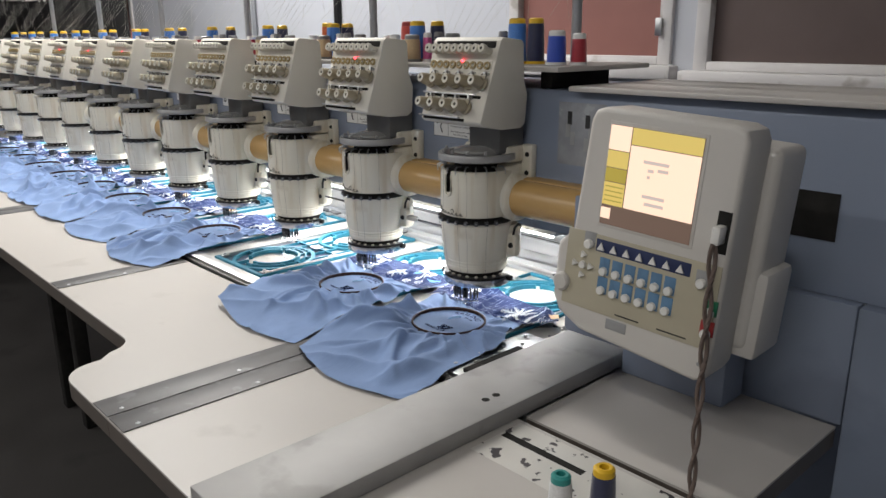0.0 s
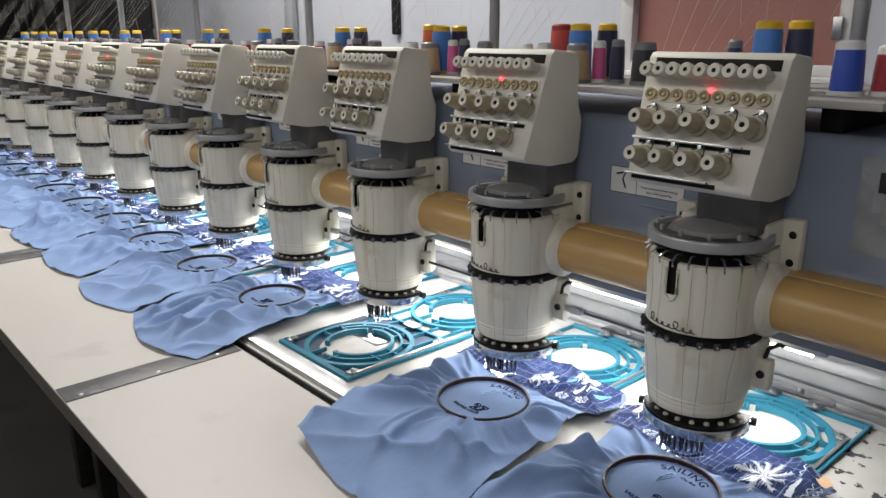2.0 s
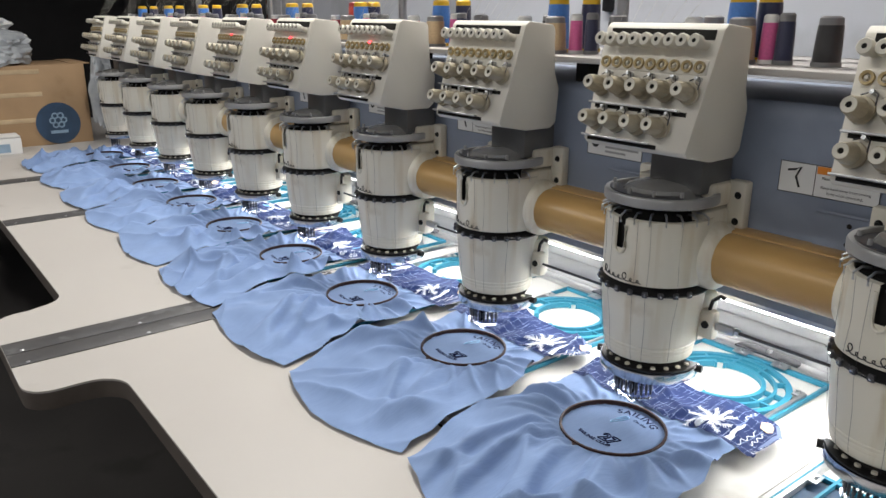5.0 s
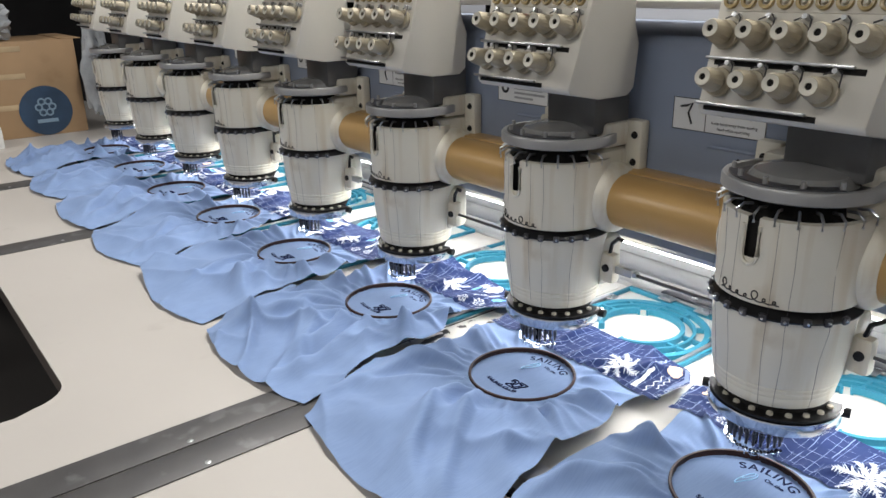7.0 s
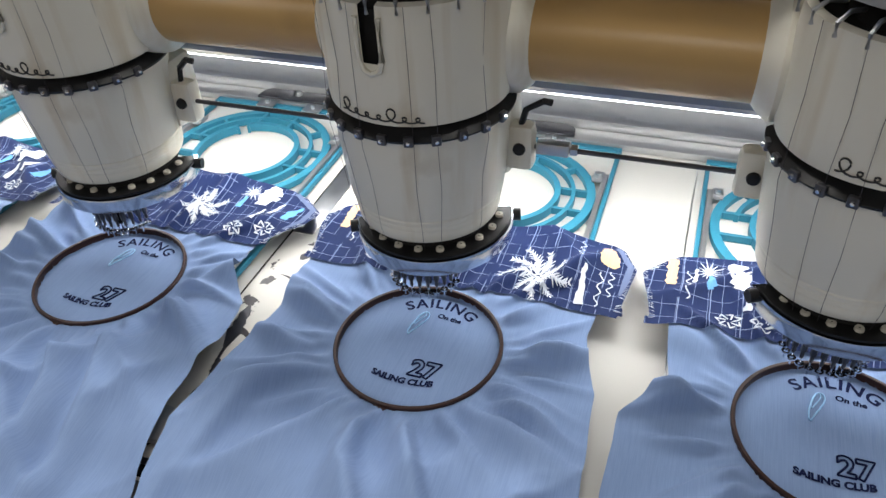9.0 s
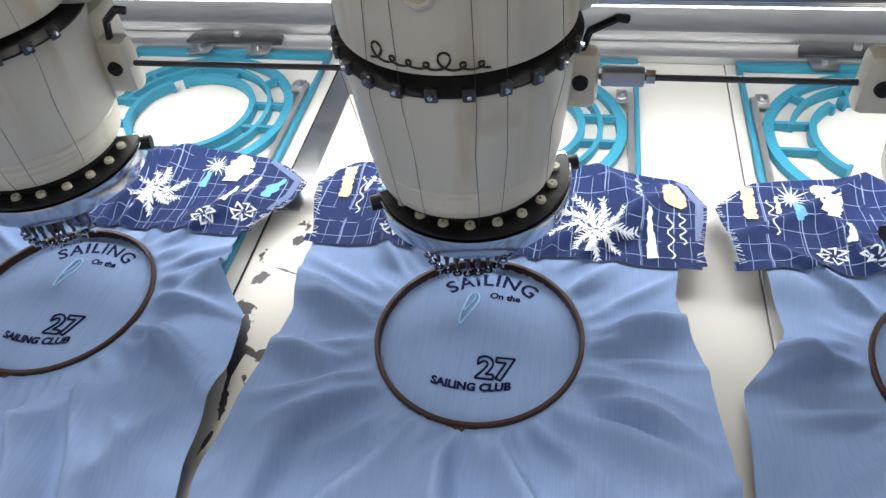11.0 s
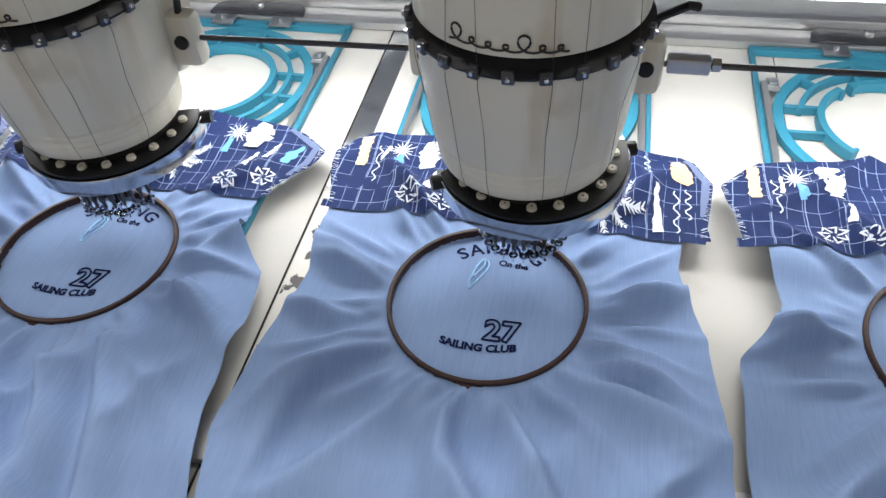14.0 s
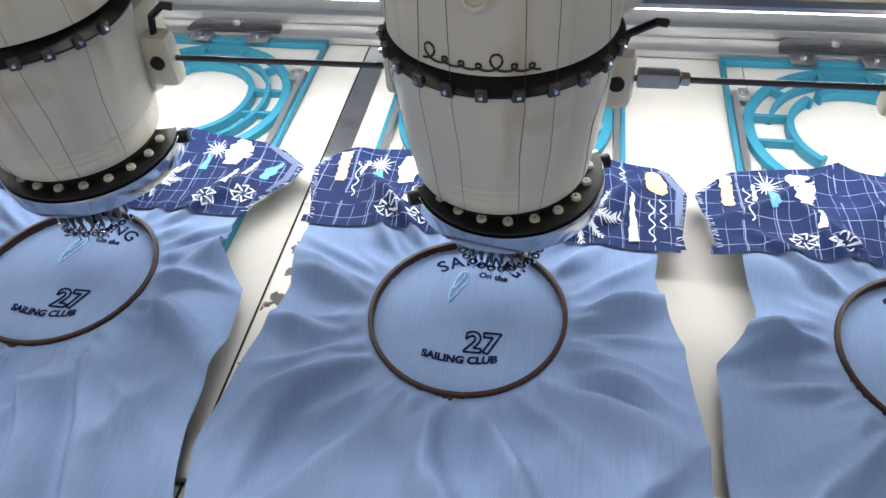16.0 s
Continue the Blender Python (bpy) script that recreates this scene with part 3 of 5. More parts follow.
part("cover_board", boxed(0.19, 1.45, 0.06, 0.40, 1.381, 1.391, 0.002), M_TABLE, beam, "dusty brown-white board")
part("data_label", boxed(0.632, 0.705, 0.083, 0.0848, 1.172, 1.248), M_DARK_AND_SHADE, beam, "dark rating label", smooth=False)

lamp = empty("work_lamp", pose(0, 0, 0), "long bright white strip lamp below the beam", "lamp", kind="structure")
part("holder", boxed(BED_END + 0.05, 0.13, 0.112, 0.158, 1.066, 1.084, 0.002), M_ALU, lamp)
part("tube", rod([(BED_END + 0.08, 0.135, 1.061), (0.105, 0.135, 1.061)], 0.007, 10), M_TUBE, lamp)

shelf = empty("spool_shelf", pose(0, 0, 0), "narrow white shelf board carrying the thread spools", "shelf", kind="structure")
part("board", boxed(BED_END, 0.178, 0.04, 0.36, 1.417, 1.427, 0.002), M_TABLE, shelf)
x = 0.10
while x > BED_END:
    part("bracket", boxed(x - 0.015, x + 0.015, 0.1, 0.3, 1.381, 1.417, 0.002), M_DARK_AND_SHADE, shelf)
    x -= 0.72

# cross bar and its drive parts
bar = empty("cross_bar", pose(0, 0, TOP), "flat brushed aluminium cross bar over the table", "bar")
part("bar", boxed(0.245, 0.388, -0.79, 0.02, 0.0005, 0.03, 0.003), M_BAR, bar)
for sy in (-0.30, -0.325):
    part("hole", lathe([(0, 0.0303), (0.007, 0.0303)], 12, m=Matrix.Translation((0.345, sy, 0))), M_DARK_AND_SHADE, bar, smooth=False)
part("guide_block", boxed(0.165, 0.238, -0.265, -0.02, 0.001, 0.012, 0.002), M_STEEL, bar)
part("guide_rack", boxed(0.215, 0.236, -0.25, -0.10, 0.012, 0.02, 0.001), M_DARK_AND_SHADE, bar)
for k in range(7):
    part("bolt", lathe([(0, 0.018), (0.004, 0.018), (0.004, 0.012)], 8, m=Matrix.Translation((0.185 + 0.02 * (k % 2), -0.24 + 0.033 * k, 0))), M_STEEL, bar)


# ---- embroidery heads ----
def ridged(bm, centre, lo, hi, depth):
    """Press grip grooves into the turned sides of a knob."""
    inv = centre.inverted()
    for v in bm.verts:
        p = inv @ v.co
        r = math.hypot(p.x, p.y)
        if lo < p.z < hi and r > 0.008:
            k = 1 - depth * (round(math.atan2(p.y, p.x) / (2 * math.pi) * 32) % 2)
            v.co = centre @ Vector((p.x * k, p.y * k, p.z))
    return bm


def head():
    h = empty("embroidery_machine", pose(0, 0, 0), "cream cylindrical embroidery machine with thread tension box on top", "embroidery machine", "embroidery heads")
    # lower and upper bodies
    part("lower_body", lathe([(0.066, 0.998), (0.0672, 1.001), (0.0675, 1.008), (0.0668, 1.0095), (0.0685, 1.011), (0.0688, 1.0145), (0.068, 1.016), (0.0697, 1.0175), (0.070, 1.021), (0.069, 1.0225), (0.071, 1.024), (0.0745, 1.058), (0.077, 1.093), (0.077, 1.106), (0.070, 1.107)], 64), M_CREAM, h)
    bm = lathe([(0.0705, 1.121), (0.0775, 1.121), (0.078, 1.125), (0.0782, 1.15), (0.078, 1.172), (0.078, 1.195), (0.0775, 1.216), (0.0705, 1.217)], 72)
    kill = [f for f in bm.faces if 1.1725 < f.calc_center_median().z < 1.218 and abs(math.degrees(math.atan2(f.calc_center_median().x, -f.calc_center_median().y)) + 5) < 4]
    bmesh.ops.delete(bm, geom=kill, context="FACES")
    part("upper_body", bm, M_CREAM, h)
    part("slot_rim", rod([(0.0795 * math.sin(radians(a)), -0.0795 * math.cos(radians(a)), z) for a, z in ((-12, 1.208), (-12, 1.175), (-9.5, 1.167), (-5, 1.164), (-0.5, 1.167), (2, 1.175), (2, 1.208))], 0.0024, 6), M_CREAM, h)
    # filler drum behind the body gaps, near-black to paint the shade inside
    part("core", lathe([(0.0, 0.98), (0.055, 0.98), (0.064, 0.997), (0.066, 1.105), (0.0695, 1.105), (0.0695, 1.210), (0.05, 1.211), (0.045, 1.24)], 40), M_DARK_AND_SHADE, h, "inner drum coloured near-black for the shade in the body gaps")
    # ring of thread clips between the bodies
    part("clip_ring", lathe([(0.070, 1.1075), (0.0812, 1.1075), (0.0818, 1.1095), (0.070, 1.117)], 56, 170, 385), M_BLACK, h)
    for k in range(11):
        a = 190 + k * 15.5
        m = Matrix.Rotation(radians(a), 4, "Z")
        part("clip", boxed(0.079, 0.0835, -0.004, 0.004, 1.1055, 1.1145, 0.0012, m), M_DKSTEEL, h)
        part("clip_pin", lathe([(0, 0.0022), (0.0015, 0.002), (0.0022, 0.0)], 8, m=m @ pose(0.0833, 0, 1.110, 0, 90)), M_CHROME, h)
    # cap, springs
    cap = part("cap", lathe([(0.073, 1.2445), (0.0745, 1.2505), (0.0812, 1.2505), (0.0828, 1.2480), (0.0828, 1.2370), (0.078, 1.235), (0.0, 1.235)], 56), M_GREYCAP, h, "grey metal top cap")
    part("cap_floor", lathe([(0.0, 1.2450), (0.0735, 1.2450)], 40), M_DKSTEEL, cap, "dark recessed floor")
    part("cap_dome", lathe([(0.0, 1.2640), (0.03, 1.2620), (0.050, 1.2560), (0.0585, 1.2452)], 40), M_DOME, cap, "glossy grey dome")
    part("cap_plate", lathe([(0.059, 1.2502), (0.075, 1.2502), (0.075, 1.2520), (0.059, 1.2520), (0.059, 1.2502)], 30, 205, 330, closed_ends=True), M_DKSTEEL, cap)
    for k in range(5):
        a = radians(205 + k * 31)
        part("cap_stud", lathe([(0, 1.259), (0.0028, 1.259), (0.003, 1.251)], 8, m=Matrix.Translation((0.07 * math.cos(a), 0.07 * math.sin(a), 0))), M_GREYCAP, h)
    for k in range(13):
        a = radians(178 + k * 15)
        c, s = math.cos(a), math.sin(a)
        part("thread_spring", rod([(0.064 * c, 0.064 * s, 1.226), (0.076 * c, 0.076 * s, 1.2275), (0.085 * c, 0.085 * s, 1.222), (0.0845 * c, 0.0845 * s, 1.213)], 0.0016, 6), M_STEEL, h)
    # arm to the beam
    bm = boxed(-0.066, 0.071, 0.01, 0.0846, 1.1, 1.226, 0.008)
    part("arm", bm, M_CREAM, h)
    part("arm_top", boxed(-0.06, 0.071, 0.02, 0.0846, 1.2285, 1.264, 0.006), M_CREAM, h)
    part("arm_lower", boxed(-0.04, 0.074, 0.02, 0.07, 1.02, 1.098, 0.012), M_CREAM, h)
    part("mount_flange", boxed(0.066, 0.095, 0.066, 0.0846, 1.188, 1.266, 0.004), M_CREAM, h)
    part("mount_flange", boxed(-0.095, -0.062, 0.066, 0.0846, 1.188, 1.266, 0.004), M_CREAM, h)
    for z in (1.245, 1.206):
        for bx in (0.083, -0.083):
            part("bolt", lathe([(0, 0.004), (0.003, 0.004), (0.003, 0.0015), (0.0045, 0.0015), (0.0055, 0)], 12, m=pose(bx, 0.066, z, 90)), M_BLACK, h)
    part("tube_collar", lathe([(0.038, 0), (0.052, -0.002), (0.050, 0.010), (0.044, 0.018), (0.038, 0.021)], 32, m=pose(0.072, 0.04, 1.157, 0, 90)), M_CREAM, h)
    part("tube_collar", lathe([(0.038, -0.004), (0.045, 0.002), (0.051, 0.010), (0.050, 0.020), (0.038, 0.022)], 32, m=pose(-0.092, 0.04, 1.157, 0, 90)), M_CREAM, h)
    # lever and rod joint
    part("rod_block", boxed(0.066, 0.094, 0.022, 0.042, 1.030, 1.077, 0.007), M_CREAM, h)
    part("rod_ear", boxed(-0.094, -0.064, 0.022, 0.042, 1.034, 1.080, 0.006), M_CREAM, h)
    part("rod_screw", lathe([(0, 0.003), (0.002, 0.003), (0.0055, 0.003), (0.006, 0)], 12, m=pose(-0.080, 0.022, 1.0567, 90)), M_BLACK, h)
    part("rod_screw", lathe([(0, 0.003), (0.002, 0.003), (0.0055, 0.003), (0.006, 0)], 12, m=pose(0.0815, 0.022, 1.0546, 90)), M_BLACK, h)
    part("lever", rod([(0.081, 0.03, 1.075), (0.086, 0.028, 1.092), (0.103, 0.02, 1.106), (0.110, 0.022, 1.104)], 0.003, 6), M_BLACK, h)
    # needle flange: a half-moon plate with a chrome rim
    part("neck", lathe([(0.05, 1.0), (0.061, 0.998), (0.058, 0.99), (0.045, 0.988)], 36), M_DARK_AND_SHADE, h)
    FL = Matrix.Translation((0.005, 0.0, 0)) @ Matrix.Diagonal((0.93, 0.95, 1, 1))
    part("flange_plate", lathe([(0.035, 0.9885), (0.079, 0.9885), (0.079, 0.986), (0.035, 0.985)], 40, 205, 380, closed_ends=True, m=FL), M_BLACK, h)
    part("flange_rim", lathe([(0.040, 0.9848), (0.0808, 0.9848), (0.0815, 0.982), (0.0805, 0.969), (0.045, 0.968)], 48, 200, 385, closed_ends=True, m=FL), M_CHROME, h)
    for k in range(9):
        a = radians(222 + k * 18)
        part("flange_screw", lathe([(0.0008, 0.9912), (0.0035, 0.9912), (0.004, 0.9886)], 10, m=Matrix.Translation((0.005 + 0.0625 * math.cos(a), 0.0635 * math.sin(a), 0))), M_KNOBEND, h)
    for a in (207, 377):
        c, s = math.cos(radians(a)), math.sin(radians(a))
        part("flange_wheel", lathe([(0, 0.004), (0.006, 0.004), (0.006, -0.004), (0, -0.004)], 14, m=pose(0.005 + 0.078 * c, 0.079 * s, 0.981, 90, 0, a + 90)), M_BLACK, h)
    # needle clamps and needles
    for k in range(12):
        a = radians(192 + k * 14.2)
        cx, cy = 0.002 + 0.033 * math.cos(a), -0.024 + 0.031 * math.sin(a)
        ix, iy = 0.002 + 0.024 * math.cos(a), -0.024 + 0.022 * math.sin(a)
        part("needle_bar", rod([(cx, cy, 0.97), (cx, cy, 0.936)], 0.0017, 6), M_DKSTEEL, h)
        part("presser_spring", rod([(ix + 0.0018 * math.cos(i * 1.6), iy + 0.0018 * math.sin(i * 1.6), 0.968 - i * 0.0022) for i in range(13)], 0.0008, 4), M_BLACK, h)
        part("needle_clamp", lathe([(0.0, 0.9525), (0.0026, 0.9525), (0.0028, 0.944), (0.0, 0.9435)], 8, m=Matrix.Translation((cx, cy, 0))), M_DKSTEEL, h)
        part("needle", rod([(cx, cy, 0.936), (cx, cy - 0.001, 0.922)], 0.0008, 5), M_CHROME, h)
        part("presser_foot", lathe([(0.002, 0), (0.0037, 0), (0.0037, 0.0014), (0.002, 0.0014)], 10, m=Matrix.Translation((cx, cy - 0.001, 0.929))), M_CHROME, h)
    nd = part("working_needle", rod([(0.012, -0.046, 0.985), (0.012, -0.046, 0.936)], 0.003, 8), M_BLACK, h, "black needle bar")
    part("tip", rod([(0.012, -0.046, 0.936), (0.012, -0.046, 0.922)], 0.001, 6), M_CHROME, nd)
    part("foot", lathe([(0.0025, 0.921), (0.0055, 0.921), (0.0055, 0.9225), (0.0025, 0.9225)], 12, m=Matrix.Translation((0.012, -0.046, 0))), M_CHROME, nd)
    # script badge as a plain flowing line of loops
    pts = []
    rise = (0.0066, 0.0030, 0.0027, 0.0026, 0.0066, 0.0029, 0.0027)
    for k in range(7 * 14 + 1):
        th = 2 * math.pi * k / 14
        amp = rise[min(6, k // 14)]
        a = radians(-31 + 54 * k / 98 + (4.4 if amp > 0.005 else 2.9) * math.sin(th))
        z = 1.1265 + amp * (1 - math.cos(th)) * 0.85 - 0.002 * k / 98
        pts.append((0.0786 * math.sin(a), -0.0786 * math.cos(a), z))
    part("badge", rod(pts, 0.00075, 5), M_INK, h, "thin black script line")
    # tension box
    side = [(-0.0845, 1.3225), (-0.042, 1.477), (-0.034, 1.484), (0.03, 1.478), (0.036, 1.470), (0.040, 1.398), (0.058, 1.372), (0.058, 1.312), (0.045, 1.302), (-0.02, 1.304), (-0.078, 1.3155)]
    bm = bmesh.new()
    rows2 = [[bm.verts.new((bx - (0.008 if bx > 0 and y > 0.02 else 0) + (0.014 * (z - 1.3) / 0.18 if bx > 0 else -0.006 * (z - 1.3) / 0.18), y, z)) for y, z in side] for bx in (-0.082, 0.090)]
    for j in range(len(side)):
        k = (j + 1) % len(side)
        bm.faces.new((rows2[0][j], rows2[0][k], rows2[1][k], rows2[1][j]))
    bm.faces.new(rows2[0])
    bm.faces.new(rows2[1][::-1])
    bmesh.ops.bevel(bm, geom=list(bm.edges), offset=0.003, segments=2, profile=0.5, affect="EDGES")
    tb = part("tension_box", bm, M_BOX, h)
    tilt = math.degrees(math.atan2(0.039, 0.142))

    def face(u, w, d=0.0):
        """A pose on the box's sloping front: u across, w up from its lower edge, z outwards."""
        base = Vector((u + 0.015, -0.081 + 0.2554 * w, 1.335 + w * 0.93))
        return Matrix.Translation(base) @ Matrix.Rotation(radians(90 - tilt), 4, "X") @ Matrix.Translation((0, 0, d))

    part("top_strip", boxed(-0.090, 0.078, -0.0075, 0.0055, -0.0005, 0.0012, 0, face(0, 0.146)), M_DARK_AND_SHADE, tb, "dark strip")
    part("eyelet_ledge", boxed(-0.092, 0.078, -0.010, 0.009, -0.001, 0.0016, 0.0008, face(0, 0.102)), M_BOX, tb)
    for k in range(9):
        u = -0.087 + k * 0.0192
        part("small_knob", lathe([(0.003, 0.028), (0.0078, 0.028), (0.0092, 0.026), (0.0092, 0.018), (0.0062, 0.014), (0.0062, 0.0)], 18, m=face(u, 0.131)), M_KNOBEND, tb)
        part("knob_hole", lathe([(0, 0.0272), (0.0031, 0.0272)], 8, m=face(u, 0.131)), M_DARK_AND_SHADE, tb)
        ey = part("eyelet", lathe([(0.0045, 0), (0.0045, 0.005), (0.0078, 0.0055), (0.0082, 0.0)], 14, m=face(u + 0.001, 0.102)), M_AMBER, tb)
        part("bead", lathe([(0, 0.0068), (0.002, 0.006), (0.0028, 0.003), (0.0028, 0)], 8, m=face(u + 0.001, 0.102)), M_KNOBEND, ey)
    for row, n, w in ((0, 5, 0.066), (1, 4, 0.016)):
        for k in range(n):
            u = -0.082 + k * 0.0365 + row * 0.005
            fm = face(u, w)
            bm = lathe([(0.0035, 0.036), (0.0088, 0.036), (0.0102, 0.0335), (0.0118, 0.022), (0.0125, 0.015), (0.009, 0.013), (0.009, 0.009), (0.0145, 0.008), (0.015, 0.004), (0.0125, 0.0)], 32, m=fm)
            part("tension_knob", ridged(bm, fm, 0.014, 0.0345, 0.05), M_KNOB, tb)
            part("knob_end", lathe([(0.0034, 0.0362), (0.0085, 0.0366)], 16, m=fm), M_KNOBEND, tb)
            part("knob_hole", lathe([(0, 0.034), (0.0036, 0.034)], 8, m=fm), M_DARK_AND_SHADE, tb)
            part("tension_wire", rod([fm @ Vector(p) for p in ((-0.004, 0.016, 0.006), (0.010, 0.021, 0.008), (0.016, 0.016, 0.012), (0.0175, 0.004, 0.015))], 0.0009, 5), M_DKSTEEL, tb)
            part("wire_post", lathe([(0, 0.012), (0.0028, 0.0118), (0.0032, 0.0)], 8, m=face(u + 0.008, w + 0.020)), M_STEEL, tb)
    for w, u1 in ((0.041, 0.056), (-0.008, 0.022)):
        part("guide_bar", boxed(-0.096, u1, -0.0015, 0.0015, 0.004, 0.010, 0.0006, face(0, w)), M_STEEL, tb)
        part("guide_slot", boxed(-0.090, u1 + 0.008, -0.006, 0.0, -0.0003, 0.0008, 0, face(0, w)), M_DARK_AND_SHADE, tb, smooth=False)
    part("box_neck", boxed(-0.025, 0.065, 0.0, 0.075, 1.250, 1.312, 0.004), M_NECK, h)
    # loose threads down the front
    for k in range(6):
        a = radians(-58 + k * 23 + 5 * math.sin(k * 2.7))
        s, c = math.sin(a), -math.cos(a)
        w1, w2 = 0.002 * math.sin(k * 2.1), 0.003 * math.sin(k * 3.3)
        part("thread", rod([(0.0805 * s, 0.0805 * c, 1.217), (0.0792 * s + w1, 0.0792 * c, 1.165), (0.0822 * s, 0.0822 * c, 1.099), (0.0768 * s + w2, 0.0768 * c, 1.06), (0.0718 * s, 0.0718 * c, 1.012), (0.066 * s, 0.066 * c, 0.99)], 0.0002, 4), M_DARKTHREAD, h)
    return h


H0 = head()
LED_ON = (0, 1, 5, 6, 7)
heads = [H0]
for k in range(1, HEADS):
    heads.append(copy_thing(H0, pose(-PITCH * k, 0, 0)))
for k in range(HEADS):
    if k in LED_ON:
        tb = [c for c in heads[k].children if c.name.startswith("tension_box")][0]
        ob = part("indicator_led", lathe([(0, 0.004), (0.002, 0.003), (0.0026, 0)], 10, m=pose(0.012, -0.0545, 1.4385, 90)), M_LED, tb, "glowing red indicator")

for k in range(HEADS):
    x0 = -PITCH * k
    if k < HEADS - 1:
        # every second rod ends in a clevis
        r = empty("link_rod", pose(x0 - PITCH, 0.03, 1.056), "thin steel link rod between two heads", "rod", "link rods")
        part("rod", rod([(0.094, 0, -0.001), (PITCH - 0.09, 0, 0.0)], 0.0024, 8), M_DKSTEEL, r)
        if k % 2:
            continue
        part("clevis", boxed(0.096, 0.126, -0.006, 0.006, -0.006, 0.006, 0.0015), M_ALU, r)
        part("nut", lathe([(0.0035, 0), (0.0055, 0), (0.0055, 0.006), (0.0035, 0.006)], 6, m=pose(0.127, 0, 0, 0, 90)), M_STEEL, r)


# ---- warning labels on the beam ----
def warning_label(x, z, big=True):
    w = empty("warning_label", pose(x, 0.0845, z, 90), "white warning sticker with black print on the beam", "sticker", "warning stickers")
    part("sheet", boxed(0, 0.136, -0.043, 0, 0, 0.0006), M_PAPER, w, smooth=False)
    bm = bmesh.new()
    for a in ((0, 0.136, -0.001, 0), (0, 0.136, -0.043, -0.042), (0, 0.001, -0.043, 0), (0.135, 0.136, -0.043, 0), (0.05, 0.051, -0.043, 0)):
        box(bm, *a, 0.0007, 0.0009)
    part("border", bm, M_INK, w, smooth=False)
    part("heading", boxed(0.052, 0.134, -0.0115, -0.0015, 0.0007, 0.0009), M_ORANGE, w, smooth=False)
    for text, size, y in (("WARNING", 0.009, -0.0098), ("Moving part can cause injury.", 0.0055, -0.0185), ("Keep hand away from sewing", 0.0055, -0.0305), ("head while operating.", 0.0055, -0.0375)):
        bm = letters(text, size, 0.0001)
        bmesh.ops.transform(bm, matrix=Matrix.Translation((0.092, y, 0.001)), verts=bm.verts)
        part("lettering", bm, M_INK, w, smooth=False)
    part("pictogram", rod([(0.012, -0.012, 0.001), (0.022, -0.010, 0.001), (0.03, -0.006, 0.001), (0.024, -0.02, 0.001), (0.03, -0.034, 0.001)], 0.0016, 5), M_INK, w)
    return w


def notice_label(x, z):
    """A narrower sticker without a heading; its small print is plain bars."""
    w = empty("notice_label", pose(x, 0.0845, z, 90), "small white notice sticker with black small print on the beam", "sticker", "warning stickers")
    part("sheet", boxed(0, 0.118, -0.040, 0, 0, 0.0006), M_PAPER, w, smooth=False)
    bm = bmesh.new()
    for a in ((0, 0.118, -0.001, 0), (0, 0.118, -0.040, -0.039), (0, 0.001, -0.040, 0), (0.117, 0.118, -0.040, 0)):
        box(bm, *a, 0.0007, 0.0009)
    part("border", bm, M_INK, w, smooth=False)
    part("pictogram", lathe([(0.0045, 0.0007), (0.009, 0.0007), (0.009, 0.0010), (0.0045, 0.0010)], 20, m=Matrix.Translation((0.018, -0.018, 0))), M_INK, w)
    for k, wd in enumerate((0.062, 0.066, 0.070, 0.044)):
        part("print_line", boxed(0.040, 0.040 + wd, -0.011 - 0.0075 * k, -0.0075 - 0.0075 * k, 0.0007, 0.0009), M_GREYCAP, w, smooth=False)
    return w


W0 = warning_label(-0.229, 1.30)
N0 = notice_label(-PITCH * 5 - 0.222, 1.301)
for k in (3, 7, 9):
    copy_thing(N0, pose(-PITCH * k - 0.223, 0.0845, 1.302, 90))
for k in range(1, HEADS):
    if k in (3, 5, 7, 9):
        continue
    copy_thing(W0, pose(-PITCH * k - (0.225 if k % 2 else 0.229), 0.0845, 1.303 if k % 3 else 1.299, 90))
note = empty("taped_note", pose(0.15, 0.0845, 1.358, 90), "worn grey plastic sheet with black blots taped to the beam", "note")
part("sheet", boxed(0, 0.115, -0.125, 0, 0, 0.0008), material("old_plastic_sheet", (0.30, 0.31, 0.33), 0.25, 0, 0.2, 20), note, smooth=False)
for k, (u, v) in enumerate(((0.028, -0.03), (0.024, -0.055), (0.036, -0.07), (0.072, -0.035), (0.08, -0.06), (0.07, -0.08))):
    part("blot", boxed(u - 0.005, u + 0.006, v - 0.014, v + 0.012, 0.0009, 0.0013, 0.0), M_INK if k % 3 == 0 else M_GREYCAP, note, smooth=False)


# ---- what moves with the frame: fixtures, hoops, cloth ----
# offset of the hoop centre from its head, time by time
SWAY = [(0.0, 0.019, -0.102), (1.0, 0.017, -0.105), (2.0, 0.015, -0.097), (3.0, 0.005, -0.087), (4.0, 0.009, -0.092), (5.2, 0.023, -0.099), (7.3, 0.027, -0.091), (7.5, 0.027, -0.0915), (8.0, 0.020, -0.095), (8.5, 0.018, -0.094), (9.0, 0.016, -0.0925), (9.2, 0.016, -0.0925),
        (11.3, 0.018, -0.0905), (11.6, 0.018, -0.091), (12.0, 0.0173, -0.094), (13.05, 0.0173, -0.094), (13.2, -0.013, -0.082), (13.4, -0.020, -0.079), (13.6, -0.020, -0.079), (16.0, -0.019, -0.078)]
MOVERS = []


def moves(ob, x, z, y=0.0):
    """Note a thing that is carried by the sewing frame from the station at x."""
    MOVERS.append((ob, x, y, z))
    ob.matrix_basis = pose(x + SWAY[0][1], y + SWAY[0][2], z)
    return ob


